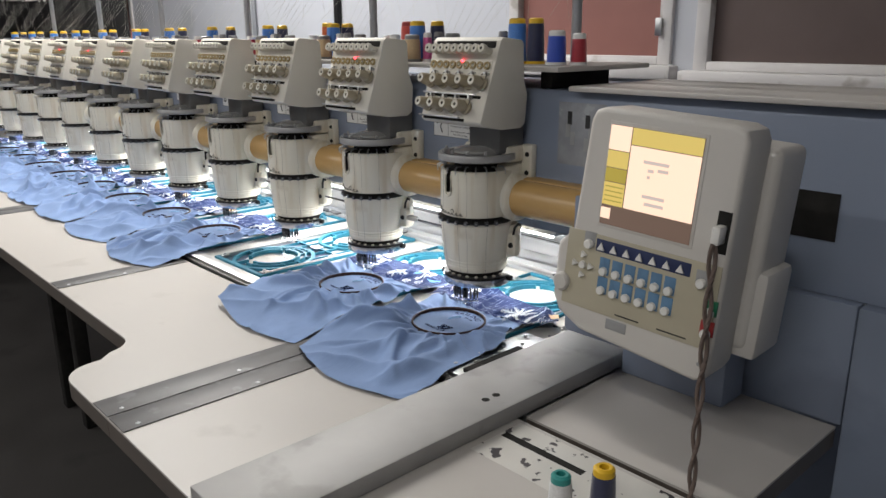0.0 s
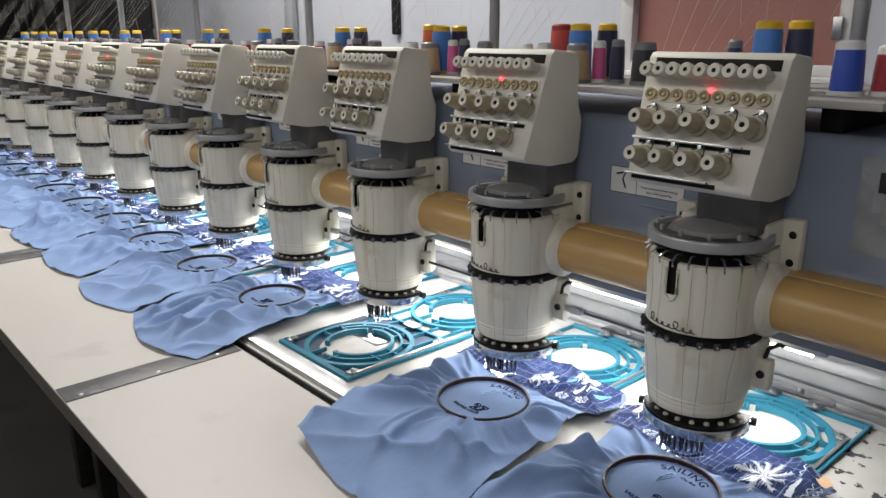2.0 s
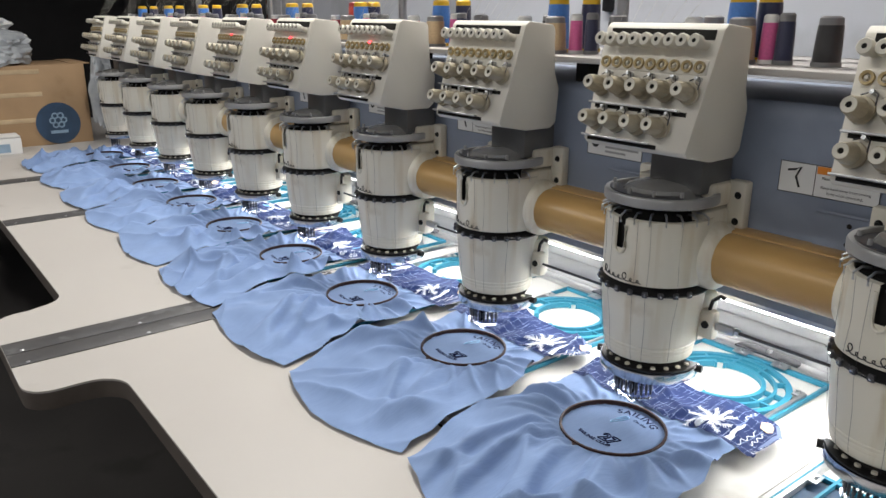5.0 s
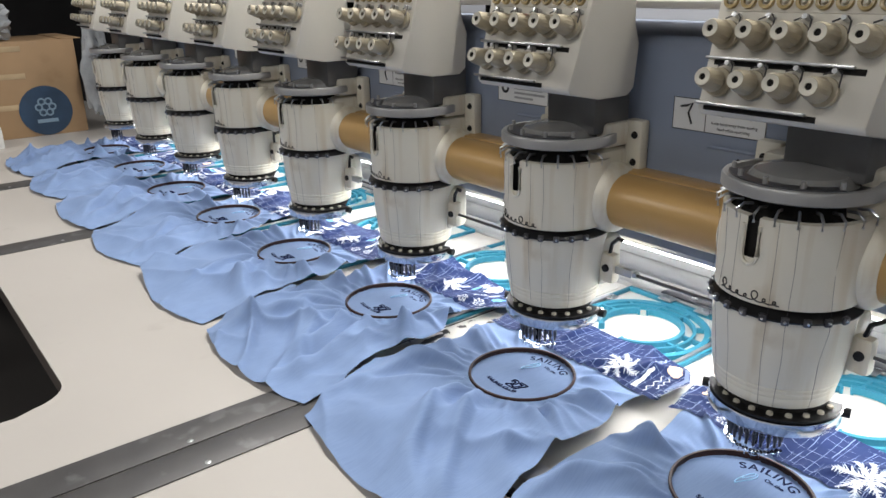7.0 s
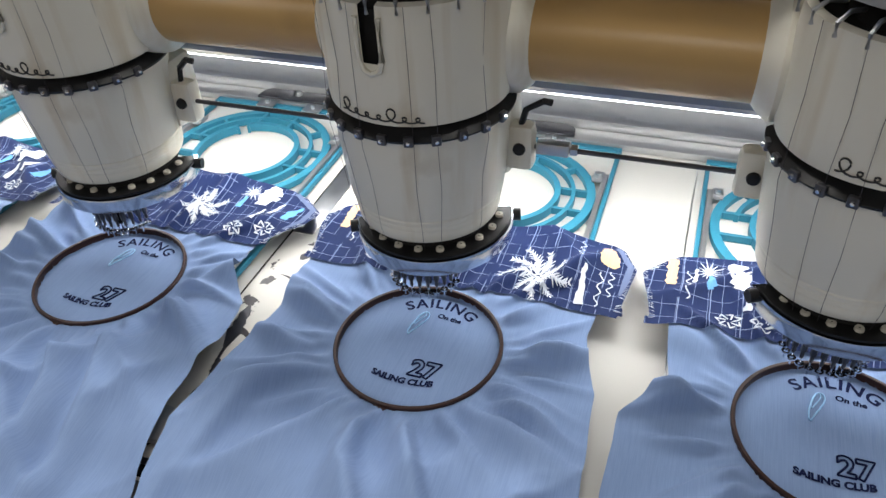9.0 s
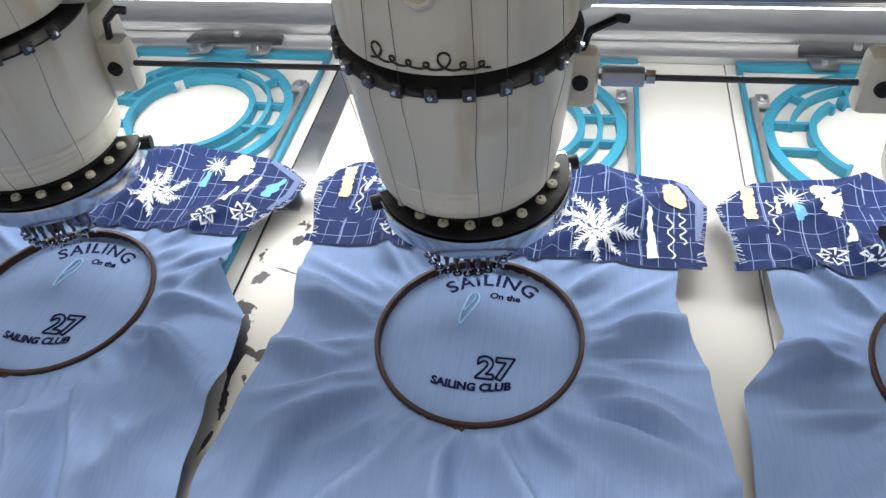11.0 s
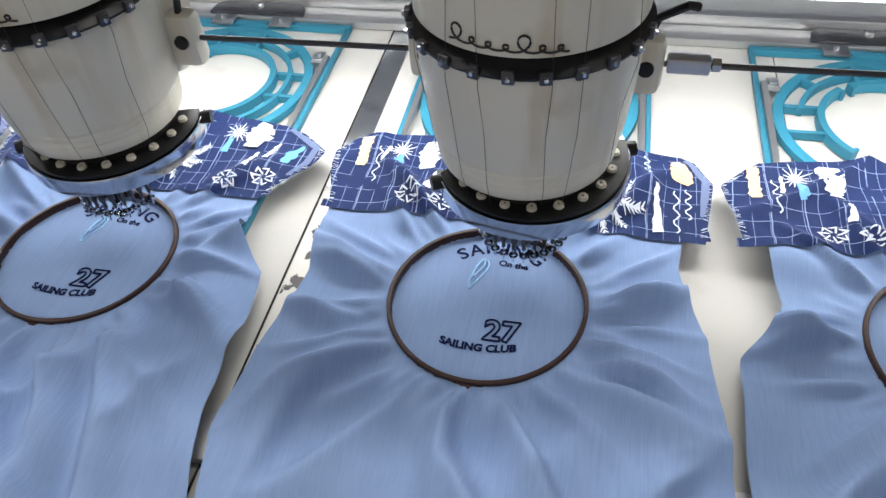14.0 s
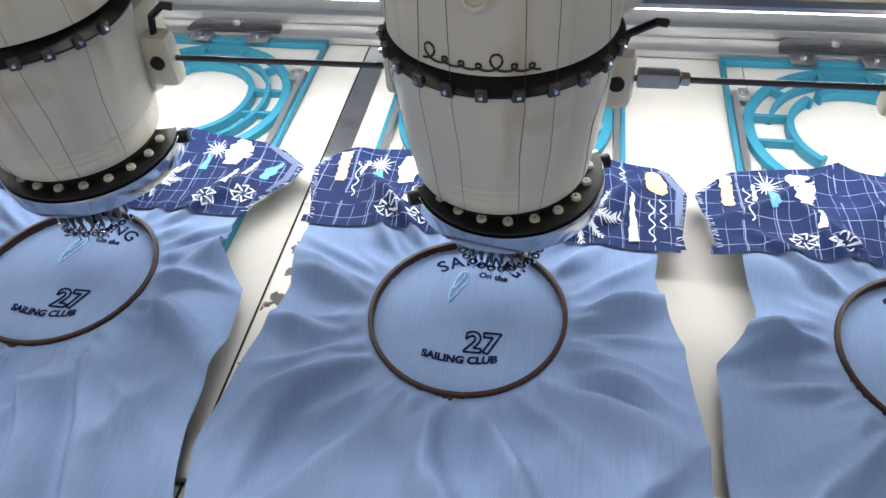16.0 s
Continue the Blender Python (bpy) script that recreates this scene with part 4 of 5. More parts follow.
def fixture():
    f = empty("hoop_fixture", pose(0, 0, 0), "teal plastic double ring fixture in a rectangular aluminium frame", "hoop fixture", "hoop fixtures")
    z0, z1 = 0.0015, 0.011
    bm = bmesh.new()
    for a in ((-0.127, 0.127, -0.118, -0.106), (-0.127, 0.127, 0.408, 0.418), (-0.127, -0.1217, -0.106, 0.408), (0.1217, 0.127, -0.106, 0.408)):
        box(bm, *a, 0.001, 0.009, 0.001)
    part("base_frame", bm, M_TEAL, f)
    # added dark sheet that paints the shade between front ring and frame
    bm = bmesh.new()
    loop = []
    for i in range(48):
        a = 2 * math.pi * i / 48
        c, s = math.cos(a), math.sin(a)
        reach = min((0.116 / abs(c)) if abs(c) > 1e-6 else 9, (0.14 if s > 0 else 0.103) / max(abs(s), 1e-6))
        loop.append([bm.verts.new((rr * c, rr * s, 0.0008)) for rr in (0.083, reach)])
    for p, q in zip(loop, loop[1:] + loop[:1]):
        bm.faces.new((p[0], p[1], q[1], q[0]))
    part("tray", bm, M_DKBLUE, f, "dark sheet added under the front ring as painted shade", smooth=False)
    for name, cy in (("front_ring", 0.0), ("rear_ring", 0.285)):
        T = Matrix.Translation((0, cy, 0))
        inner = [(0.0655, z0), (0.0725, z0), (0.0725, z1 + 0.0012), (0.0655, z1 + 0.0012), (0.0655, z0)]
        bm = lathe(inner, 36, -82, 118, m=T, closed_ends=True)
        lathe(inner, 16, 131, 226, m=T, bm=bm, closed_ends=True)
        for a in (-82, 118, 131, 226):
            box(bm, 0.062, 0.0725, -0.002, 0.002, z0, z1 + 0.0012, 0, T @ Matrix.Rotation(radians(a), 4, "Z"))
        ring = part(name, bm, M_TEAL, f)
        part("middle_ring", lathe([(0.0855, z0), (0.0905, z0), (0.0905, z1), (0.0855, z1), (0.0855, z0)], 44, -88, 170, m=T, closed_ends=True), M_TEAL, ring)
        part("outer_ring", lathe([(0.104, z0), (0.1145, z0), (0.1145, z1 - 0.002), (0.104, z1 - 0.002), (0.104, z0)], 60, m=T), M_TEAL, ring)
        for sgn in (-1, 1):
            for y in (-0.022, 0.020):
                x0, x1 = math.sqrt(0.071 ** 2 - y * y), math.sqrt(0.105 ** 2 - y * y)
                part("rib", boxed(min(sgn * x0, sgn * x1), max(sgn * x0, sgn * x1), cy + y - 0.0022, cy + y + 0.0022, z0, z1 - 0.001), M_TEAL, ring, smooth=False)
            for x in (-0.024, 0.026):
                y0, y1 = math.sqrt(0.071 ** 2 - x * x), math.sqrt(0.105 ** 2 - x * x)
                part("rib", boxed(x - 0.0022, x + 0.0022, min(cy + sgn * y0, cy + sgn * y1), max(cy + sgn * y0, cy + sgn * y1), z0, z1 - 0.001), M_TEAL, ring, smooth=False)
        for a in (42, 138):
            m = T @ Matrix.Rotation(radians(a), 4, "Z")
            part("rib", boxed(0.088, 0.106, -0.0022, 0.0022, z0, z1 - 0.001, 0, m), M_TEAL, ring, smooth=False)
    for k in range(5):
        u = -0.09 + 0.045 * k
        part("web", boxed(u - 0.002, u + 0.002, 0.10 if abs(k - 2) < 2 else 0.06, 0.185 if abs(k - 2) < 2 else 0.22, z0, z1 - 0.003), M_TEAL, f, smooth=False)
    part("web", boxed(-0.11, 0.11, 0.139, 0.146, z0, z1 - 0.003), M_TEAL, f, smooth=False)
    part("centre_plate", boxed(-0.016, 0.02, 0.128, 0.154, z1 - 0.002, z1 + 0.001, 0.001), M_ALU, f)
    for u in (-0.008, 0.012):
        part("screw", lathe([(0, z1 + 0.004), (0.0025, z1 + 0.0035), (0.003, z1 + 0.001)], 8, m=Matrix.Translation((u, 0.141, 0))), M_STEEL, f)
    for s in (-1, 1):
        lo, hi = sorted((s * 0.1150, s * 0.1212))
        rail = part("side_rail", boxed(lo, hi, -0.100, 0.345, 0.001, 0.0125, 0.001), M_ALU, f, "pale aluminium side rail")
        for v in (-0.094, 0.125, 0.34):
            lo, hi = sorted((s * 0.103, s * 0.1150))
            part("clamp_tab", boxed(lo, hi, v - 0.012, v + 0.012, 0.0095, 0.0115, 0.0005), M_ALU, rail)
            part("screw", lathe([(0, 0.017), (0.0035, 0.0165), (0.004, 0.0135), (0.0055, 0.013), (0.0055, 0.0115)], 10, m=Matrix.Translation((s * 0.109, v, 0))), M_STEEL, rail)
    clip = part("rear_bracket", prism([(-0.062, 0.424), (0.062, 0.424)] + arc(0.045, 0.436, 0.016, 0, 90, 4) + arc(-0.045, 0.436, 0.016, 90, 180, 4), 0.0120, 0.0150), M_DKSTEEL, f, "dark grey rear bracket")
    part("bolt", lathe([(0, 0.021), (0.004, 0.0205), (0.0055, 0.0175), (0.0055, 0.015)], 10, m=Matrix.Translation((0, 0.440, 0))), M_STEEL, clip)
    for u in (-0.038, 0.038):
        part("rear_tab", boxed(u - 0.014, u + 0.014, 0.400, 0.4235, 0.0105, 0.0130, 0.0008), M_STEEL, f)
        part("screw", lathe([(0, 0.018), (0.003, 0.0175), (0.0036, 0.013)], 8, m=Matrix.Translation((u, 0.412, 0))), M_STEEL, f)
    return f


F0 = fixture()
for k in range(HEADS):
    moves(F0 if k == 0 else copy_thing(F0, pose(0, 0, 0)), -PITCH * k, TOP)

pf = empty("sewing_frame", pose(0, 0, 0), "long white aluminium sewing frame that slides over the bed", "frame")
part("front_rail", boxed(BED_END + 0.06, 0.17, -0.165, -0.128, 0.0015, 0.010, 0.0015), M_ALU, pf)
part("rear_rail", boxed(BED_END + 0.06, 0.2, 0.421, 0.452, 0.0015, 0.0115, 0.0015), M_ALU, pf)
part("rear_rail", boxed(BED_END + 0.06, 0.2, 0.453, 0.468, 0.0015, 0.024, 0.0015), M_ALU, pf)
moves(pf, 0, TOP)


def smooth01(a, b, x):
    t = min(1.0, max(0.0, (x - a) / (b - a)))
    return t * t * (3 - 2 * t)


RIDGES = {}


def ridges(seed):
    """Angles, heights, widths and lengths of the folds that run out from the hoop of one piece."""
    if seed not in RIDGES:
        rnd = random.Random(int(seed * 100))
        out = []
        for k in range(20):
            a = radians(-180 + k * 18 + rnd.uniform(-8, 8))
            out.append((a, rnd.uniform(0.005, 0.0110), rnd.uniform(0.005, 0.008), rnd.uniform(0.085, 0.10), rnd.uniform(0.10, 0.15), rnd.uniform(-1.5, 1.5)))
        for k in range(9):
            a = radians(-190 + k * 24 + rnd.uniform(-10, 10))
            out.append((a, rnd.uniform(0.014, 0.026), rnd.uniform(0.010, 0.017), rnd.uniform(0.10, 0.13), rnd.uniform(0.16, 0.29), rnd.choice((-3, -1.5, 1.5, 3)) * rnd.uniform(0.5, 1.1)))
        RIDGES[seed] = out
    return RIDGES[seed]


def cloth_height(x, y, seed):
    """How high the cloth lies above the bed: taut in the hoop, gathered round it, in soft folds beyond."""
    r, a = math.hypot(x, y), math.atan2(y, x)
    if r < 0.078:
        return 0.0135
    n = noise.noise((math.cos(a) * 2.2, math.sin(a) * 2.2, seed))
    out = smooth01(0.078, 0.095, r)
    puck = math.sin(a * 19 + 5 * n + seed) * 0.5 + math.sin(a * 31 - 7 * n) * 0.3
    gather = 0.0080 * puck * out * (1 - smooth01(0.088, 0.125, r))
    folds = 0.0
    for a0, hgt, w, r0, r1, bend in ridges(seed):
        d = (a - a0 - bend * (r - 0.08) + math.pi) % (2 * math.pi) - math.pi
        s = d * r / (w * (0.4 + 4.5 * r))
        if abs(s) < 3.2:
            s = s * (1.7 if s * bend > 0 else 0.75)
            folds += hgt * math.exp(-s * s) * smooth01(0.078, r0 + 0.02, r) * (1 - smooth01(r1, r1 + 0.09, r))
    px, py = x + 0.03 * noise.noise((x * 6, y * 6, seed)), y + 0.03 * noise.noise((x * 6 + 5, y * 6, seed))
    for ang, fu, fv, amp in ((0.75, 2.6, 10.0, 0.021), (-0.7, 2.6, 11.0, 0.019)):
        uu, vv = px * math.cos(ang) + py * math.sin(ang), -px * math.sin(ang) + py * math.cos(ang)
        crest = max(0.0, 1 - abs(noise.noise((uu * fu + seed, vv * fv, seed * 0.7 + ang))) * 2.6)
        folds += amp * crest * crest * smooth01(0.09, 0.17, r) * smooth01(-0.25, 0.25, noise.noise((x * 6, y * 6 + seed, ang))) * (1 - 0.4 * smooth01(0.06, 0.10, y))
    soft = 0.006 * noise.noise((x * 9 + seed, y * 11 + x * 4, 3.1)) * out + 0.0006 * noise.noise((x * 55, y * 40 + seed, 1.7)) * out
    low = 0.0158 - 0.0100 * smooth01(-0.17, -0.22, y) - 0.003 * smooth01(-0.23, -0.29, y)
    folds *= 1 - 0.6 * smooth01(0.125, 0.165, abs(x))
    d = gather + soft + (folds + 0.001) * (1 - 0.55 * smooth01(-0.25, -0.33, y))
    return low + 0.5 * (d + math.sqrt(d * d + 6e-6))


# side edges (along, across) of the panel and of its yoke, for each cut
PANEL_SIDES = {
    "plain": ([(-0.35, -0.112), (-0.295, -0.127), (-0.2, -0.166), (-0.13, -0.175), (-0.08, -0.169), (-0.03, -0.160), (0.012, -0.153), (0.06, -0.159), (0.1, -0.160)],
              [(-0.35, 0.200), (-0.288, 0.203), (-0.2, 0.186), (-0.13, 0.177), (-0.05, 0.171), (-0.016, 0.170), (0.02, 0.157), (0.057, 0.149), (0.1, 0.153)]),
    "notched": ([(-0.35, -0.115), (-0.295, -0.128), (-0.2, -0.165), (-0.13, -0.170), (-0.076, -0.170), (-0.028, -0.167), (-0.003, -0.149), (0.029, -0.135), (0.06, -0.138), (0.1, -0.141)],
                [(-0.35, 0.202), (-0.288, 0.207), (-0.2, 0.186), (-0.14, 0.175), (-0.058, 0.174), (-0.002, 0.166), (0.015, 0.151), (0.037, 0.134), (0.1, 0.128)]),
}
YOKE_SIDES = {
    "plain": ([(0.08, -0.160), (0.105, -0.163), (0.165, -0.175), (0.185, -0.160), (0.205, -0.130)],
              [(0.08, 0.170), (0.10, 0.173), (0.162, 0.181), (0.190, 0.163), (0.205, 0.138)]),
    "notched": ([(0.076, -0.154), (0.105, -0.161), (0.16, -0.174), (0.185, -0.150), (0.205, -0.122)],
                [(0.08, 0.128), (0.10, 0.140), (0.131, 0.163), (0.160, 0.172), (0.185, 0.145), (0.205, 0.10)]),
}


def side_at(table, y):
    ys = [p[0] for p in table]
    return float(np.interp(y, ys, [p[1] for p in table]))


def hem_at(u, seed):
    return -0.328 + (0.032 if u < 0 else 0.040) * abs(u) ** 1.8 + 0.005 * math.sin(u * 2.3 + seed) + 0.003 * noise.noise((u * 5, seed, 0.3))


def yoke_y(y):
    """Stretch the print's own lengthwise measure over the full yoke."""
    return 0.088 + (y - 0.088) * 1.22


def cloth_mesh(seed, sides, y_of, nu, nv, lift):
    bm = bmesh.new()
    grid = []
    for j in range(nv + 1):
        row = []
        for i in range(nu + 1):
            u = -1 + 2 * i / nu
            y = y_of(u, j / nv)
            l, r = side_at(sides[0], y), side_at(sides[1], y)
            wob = 0.003 * noise.noise((y * 18, seed, 2 * (u > 0)))
            x = (l + r) / 2 + (r - l) / 2 * u + wob * abs(u)
            row.append(bm.verts.new((x, y, cloth_height(x, y, seed) + lift)))
        grid.append(row)
    for j in range(nv):
        for i in range(nu):
            bm.faces.new((grid[j][i], grid[j][i + 1], grid[j + 1][i + 1], grid[j + 1][i]))
    return bm


def ribbon(bm, pts, width, seed, lift=0.0032, step=0.004):
    """A stroke of print laid on the yoke; width may be a list."""
    path = []
    pts = [(x, yoke_y(y)) for x, y in pts]
    ws = width if isinstance(width, (list, tuple)) else [width] * len(pts)
    for (p, w), (q, w2) in zip(zip(pts, ws), zip(pts[1:], ws[1:])):
        n = max(1, int(math.dist(p, q) / step))
        path += [((p[0] + (q[0] - p[0]) * i / n, p[1] + (q[1] - p[1]) * i / n), w + (w2 - w) * i / n) for i in range(n)]
    path.append((pts[-1], ws[-1]))
    last = None
    for i, ((x, y), w) in enumerate(path):
        a, b = path[max(0, i - 1)][0], path[min(len(path) - 1, i + 1)][0]
        d = Vector((b[0] - a[0], b[1] - a[1]))
        d = d.normalized() if d.length > 1e-9 else Vector((1, 0))
        nx, ny = -d.y, d.x
        pair = []
        for s in (-0.5, 0.0, 0.5):
            px, py = x + nx * w * s, y + ny * w * s
            pair.append(bm.verts.new((px, py, cloth_height(px, py, seed) + lift)))
        if last:
            bm.faces.new((last[0], last[1], pair[1], pair[0]))
            bm.faces.new((last[1], last[2], pair[2], pair[1]))
        last = pair
    return bm


def jagged(bm, pts, ws, seed, lift, rnd, wild=0.5):
    """A torn-edged blot of print."""
    fine, wide = [], []
    for (p, w), (q, w2) in zip(zip(pts, ws), zip(pts[1:], ws[1:])):
        n = max(2, int(math.dist(p, q) / 0.0025))
        for i in range(n):
            fine.append((p[0] + (q[0] - p[0]) * i / n + rnd.uniform(-0.001, 0.001), p[1] + (q[1] - p[1]) * i / n))
            wide.append((w + (w2 - w) * i / n) * rnd.uniform(1 - wild, 1 + wild))
    return ribbon(bm, fine, wide, seed, lift, 0.01)


def yoke_prints(seed, parent, palm, sides):
    rnd = random.Random(int(seed * 10))

    def show(name, bm, mat, label):
        part(name, bm, mat, parent, label)

    def palm_at(cx, cy, s):
        bm = bmesh.new()
        for k in range(9):
            a = radians(10 + k * 40 + rnd.uniform(-9, 9))
            ln = 0.036 * s * rnd.uniform(0.75, 1.15)
            mid = [(cx + ln * t * math.cos(a + 0.5 * t), cy + ln * t * math.sin(a + 0.5 * t)) for t in (0.05, 0.35, 0.7, 1)]
            jagged(bm, mid, [0.002 * s, 0.0035 * s, 0.003 * s, 0.0008], seed, 0.0032 + 0.0001 * k, rnd, 0.3)
            for i in range(2, 11):
                t = i / 10.5
                bx, by, d = cx + ln * t * math.cos(a + 0.5 * t), cy + ln * t * math.sin(a + 0.5 * t), a + 1.0 * t
                for side in (-1, 1):
                    lf = ln * rnd.uniform(0.16, 0.30) * (1.15 - 0.6 * t)
                    da = d + side * rnd.uniform(0.6, 0.95)
                    ribbon(bm, [(bx, by), (bx + lf * math.cos(da), by + lf * math.sin(da))], [0.0022 * s, 0.0006], seed, 0.0033 + 0.0001 * k)
        jagged(bm, [(cx, cy), (cx - 0.004, cy - 0.014 * s), (cx - 0.006, cy - 0.028 * s)], [0.003, 0.004, 0.010 * s], seed, 0.0031, rnd, 0.3)
        show("palm_print", bm, M_PWHITE, "white palm print")

    def burst_at(cx, cy, s):
        bm = bmesh.new()
        for k in range(14):
            a = radians(k * 26)
            ln = 0.015 * s * rnd.uniform(0.6, 1.2)
            ribbon(bm, [(cx, cy), (cx + ln * math.cos(a), cy + ln * math.sin(a))], [0.0022, 0.0006], seed, 0.0033)
        show("burst_print", bm, M_PWHITE, "white spiky flower print")

    def flower_at(cx, cy):
        bm = bmesh.new()
        for k in range(7):
            a = radians(k * 51)
            ribbon(bm, [(cx + 0.003 * math.cos(a), cy + 0.002 * math.sin(a)), (cx + 0.012 * math.cos(a + 0.4), cy + 0.008 * math.sin(a + 0.4)), (cx + 0.009 * math.cos(a + 1.0), cy + 0.007 * math.sin(a + 1.0))], [0.0012, 0.0022, 0.0010], seed, 0.0034, 0.002)
        show("flower_print", bm, M_PWHITE, "white outlined flower print")

    def blot(name, mat, pts, ws, label, wild=0.35):
        show(name, jagged(bmesh.new(), pts, ws, seed, 0.0036, rnd, wild), mat, label)

    def wave(x0, y0, y1):
        n = 14
        show("wave_print", ribbon(bmesh.new(), [(x0 + 0.0028 * math.sin(k * 1.3), y0 + (y1 - y0) * k / n) for k in range(n + 1)], 0.0013, seed, 0.0034, 0.002), M_PWHITE, "white wavy line print")

    # the outer side of the fabric on the left of every piece
    blot("peach_print", M_PEACH, [(-0.146, 0.168), (-0.144, 0.132)], [0.011, 0.010], "peach print patch", 0.2)
    wave(-0.128, 0.118, 0.156)
    burst_at(-0.110, 0.158, 1.0)
    blot("blue_print", M_PBLUE, [(-0.108, 0.152), (-0.107, 0.138), (-0.108, 0.130)], [0.003, 0.009, 0.004], "sky blue drop print", 0.15)
    blot("stroke_print", M_PWHITE, [(-0.121, 0.160), (-0.123, 0.136)], [0.003, 0.004], "white stroke print", 0.2)
    blot("cloud_print", M_PWHITE, [(-0.083, 0.172), (-0.081, 0.155), (-0.08, 0.135)], [0.014, 0.024, 0.012], "white torn cloud print")
    blot("stroke_print", M_PWHITE, [(-0.068, 0.134), (-0.074, 0.108)], [0.004, 0.008], "white stroke print", 0.2)
    flower_at(-0.088, 0.102)
    flower_at(-0.058, 0.100)
    if palm:
        palm_at(0.086, 0.117, 1.0)
        blot("stroke_print", M_PWHITE, [(0.130, 0.135), (0.131, 0.112), (0.133, 0.09)], [0.003, 0.006, 0.011], "white sail print", 0.12)
        wave(0.122, 0.142, 0.172)
        wave(0.148, 0.094, 0.135)
        wave(0.158, 0.108, 0.138)
        blot("peach_print", M_PEACH, [(0.146, 0.166), (0.153, 0.152), (0.153, 0.140)], [0.008, 0.020, 0.012], "peach print patch", 0.25)
    else:
        burst_at(0.075, 0.160, 0.9)
        blot("blue_print", M_PBLUE, [(0.072, 0.152), (0.07, 0.132)], [0.004, 0.008], "sky blue drop print", 0.15)
        blot("cloud_print", M_PWHITE, [(0.100, 0.175), (0.098, 0.158), (0.096, 0.14)], [0.014, 0.025, 0.012], "white torn cloud print")
        blot("stroke_print", M_PWHITE, [(0.108, 0.136), (0.102, 0.112)], [0.004, 0.009], "white stroke print", 0.2)
        blot("stroke_print", M_PWHITE, [(0.124, 0.150), (0.118, 0.124)], [0.003, 0.007], "white stroke print", 0.2)
        blot("blue_print", M_PBLUE, [(0.150, 0.150), (0.142, 0.136), (0.137, 0.122)], [0.003, 0.012, 0.007], "sky blue bird print", 0.25)
        flower_at(0.090, 0.100)
        flower_at(0.125, 0.108)
        palm_at(0.03, 0.125, 0.7)
    for table, s in ((sides[1], 1), (sides[0], -1)):
        bm = bmesh.new()
        for k in range(34):
            y = rnd.uniform(0.09, 0.172)
            x = side_at(table, yoke_y(y))
            ribbon(bm, [(x - s * 0.005, y), (x + s * rnd.uniform(0.001, 0.006), y + rnd.uniform(-0.004, 0.004))], 0.0004, seed, 0.0024)
        tagged(part("frayed_edge", bm, M_PWHITE, parent, "frayed white threads"), kind="stuff")
        if s < 0:
            continue
        ys = (0.112, 0.13, 0.15, 0.172)
        show("wrong_side", ribbon(bmesh.new(), [(side_at(table, yoke_y(y)) - s * 0.006, y) for y in ys], [0.003, 0.007, 0.007, 0.005], seed, 0.0029), M_PALE, "pale woven wrong side of the print")
    show("seam_fold", ribbon(bmesh.new(), [(side_at(sides[1], 0.09) - 0.012, 0.094), (side_at(sides[1], 0.09) + 0.004, 0.096)], 0.012, seed, 0.0004), M_PRINT, "navy seam allowance")
    show("seam_fold", ribbon(bmesh.new(), [(side_at(sides[0], 0.09) - 0.006, 0.092), (side_at(sides[0], 0.09) + 0.002, 0.092)], 0.01, seed, 0.0004), M_PRINT, "navy seam allowance")


def arched(text, size, radius, cx, cy, bold):
    """Writing bent along an arch."""
    bm = letters(text, size, 0.0, bold, 1.12)
    for v in bm.verts:
        a = v.co.x / radius
        rr = radius + v.co.y
        v.co = Vector((cx + rr * math.sin(a), cy + rr * math.cos(a) - radius, 0))
    return bm


def outline_strokes(bm0, r):
    """The outlines of flat writing as thin stitched cords."""
    bm = bmesh.new()
    for e in bm0.edges:
        if e.is_boundary:
            rod([e.verts[0].co, e.verts[1].co], r, 5, bm)
    bm0.free()
    return bm


def raise_to(bm, z, dx=0.0, dy=0.0, tilt=0.0):
    bmesh.ops.transform(bm, matrix=pose(dx, dy, z, 0, 0, tilt), verts=bm.verts)
    return bm


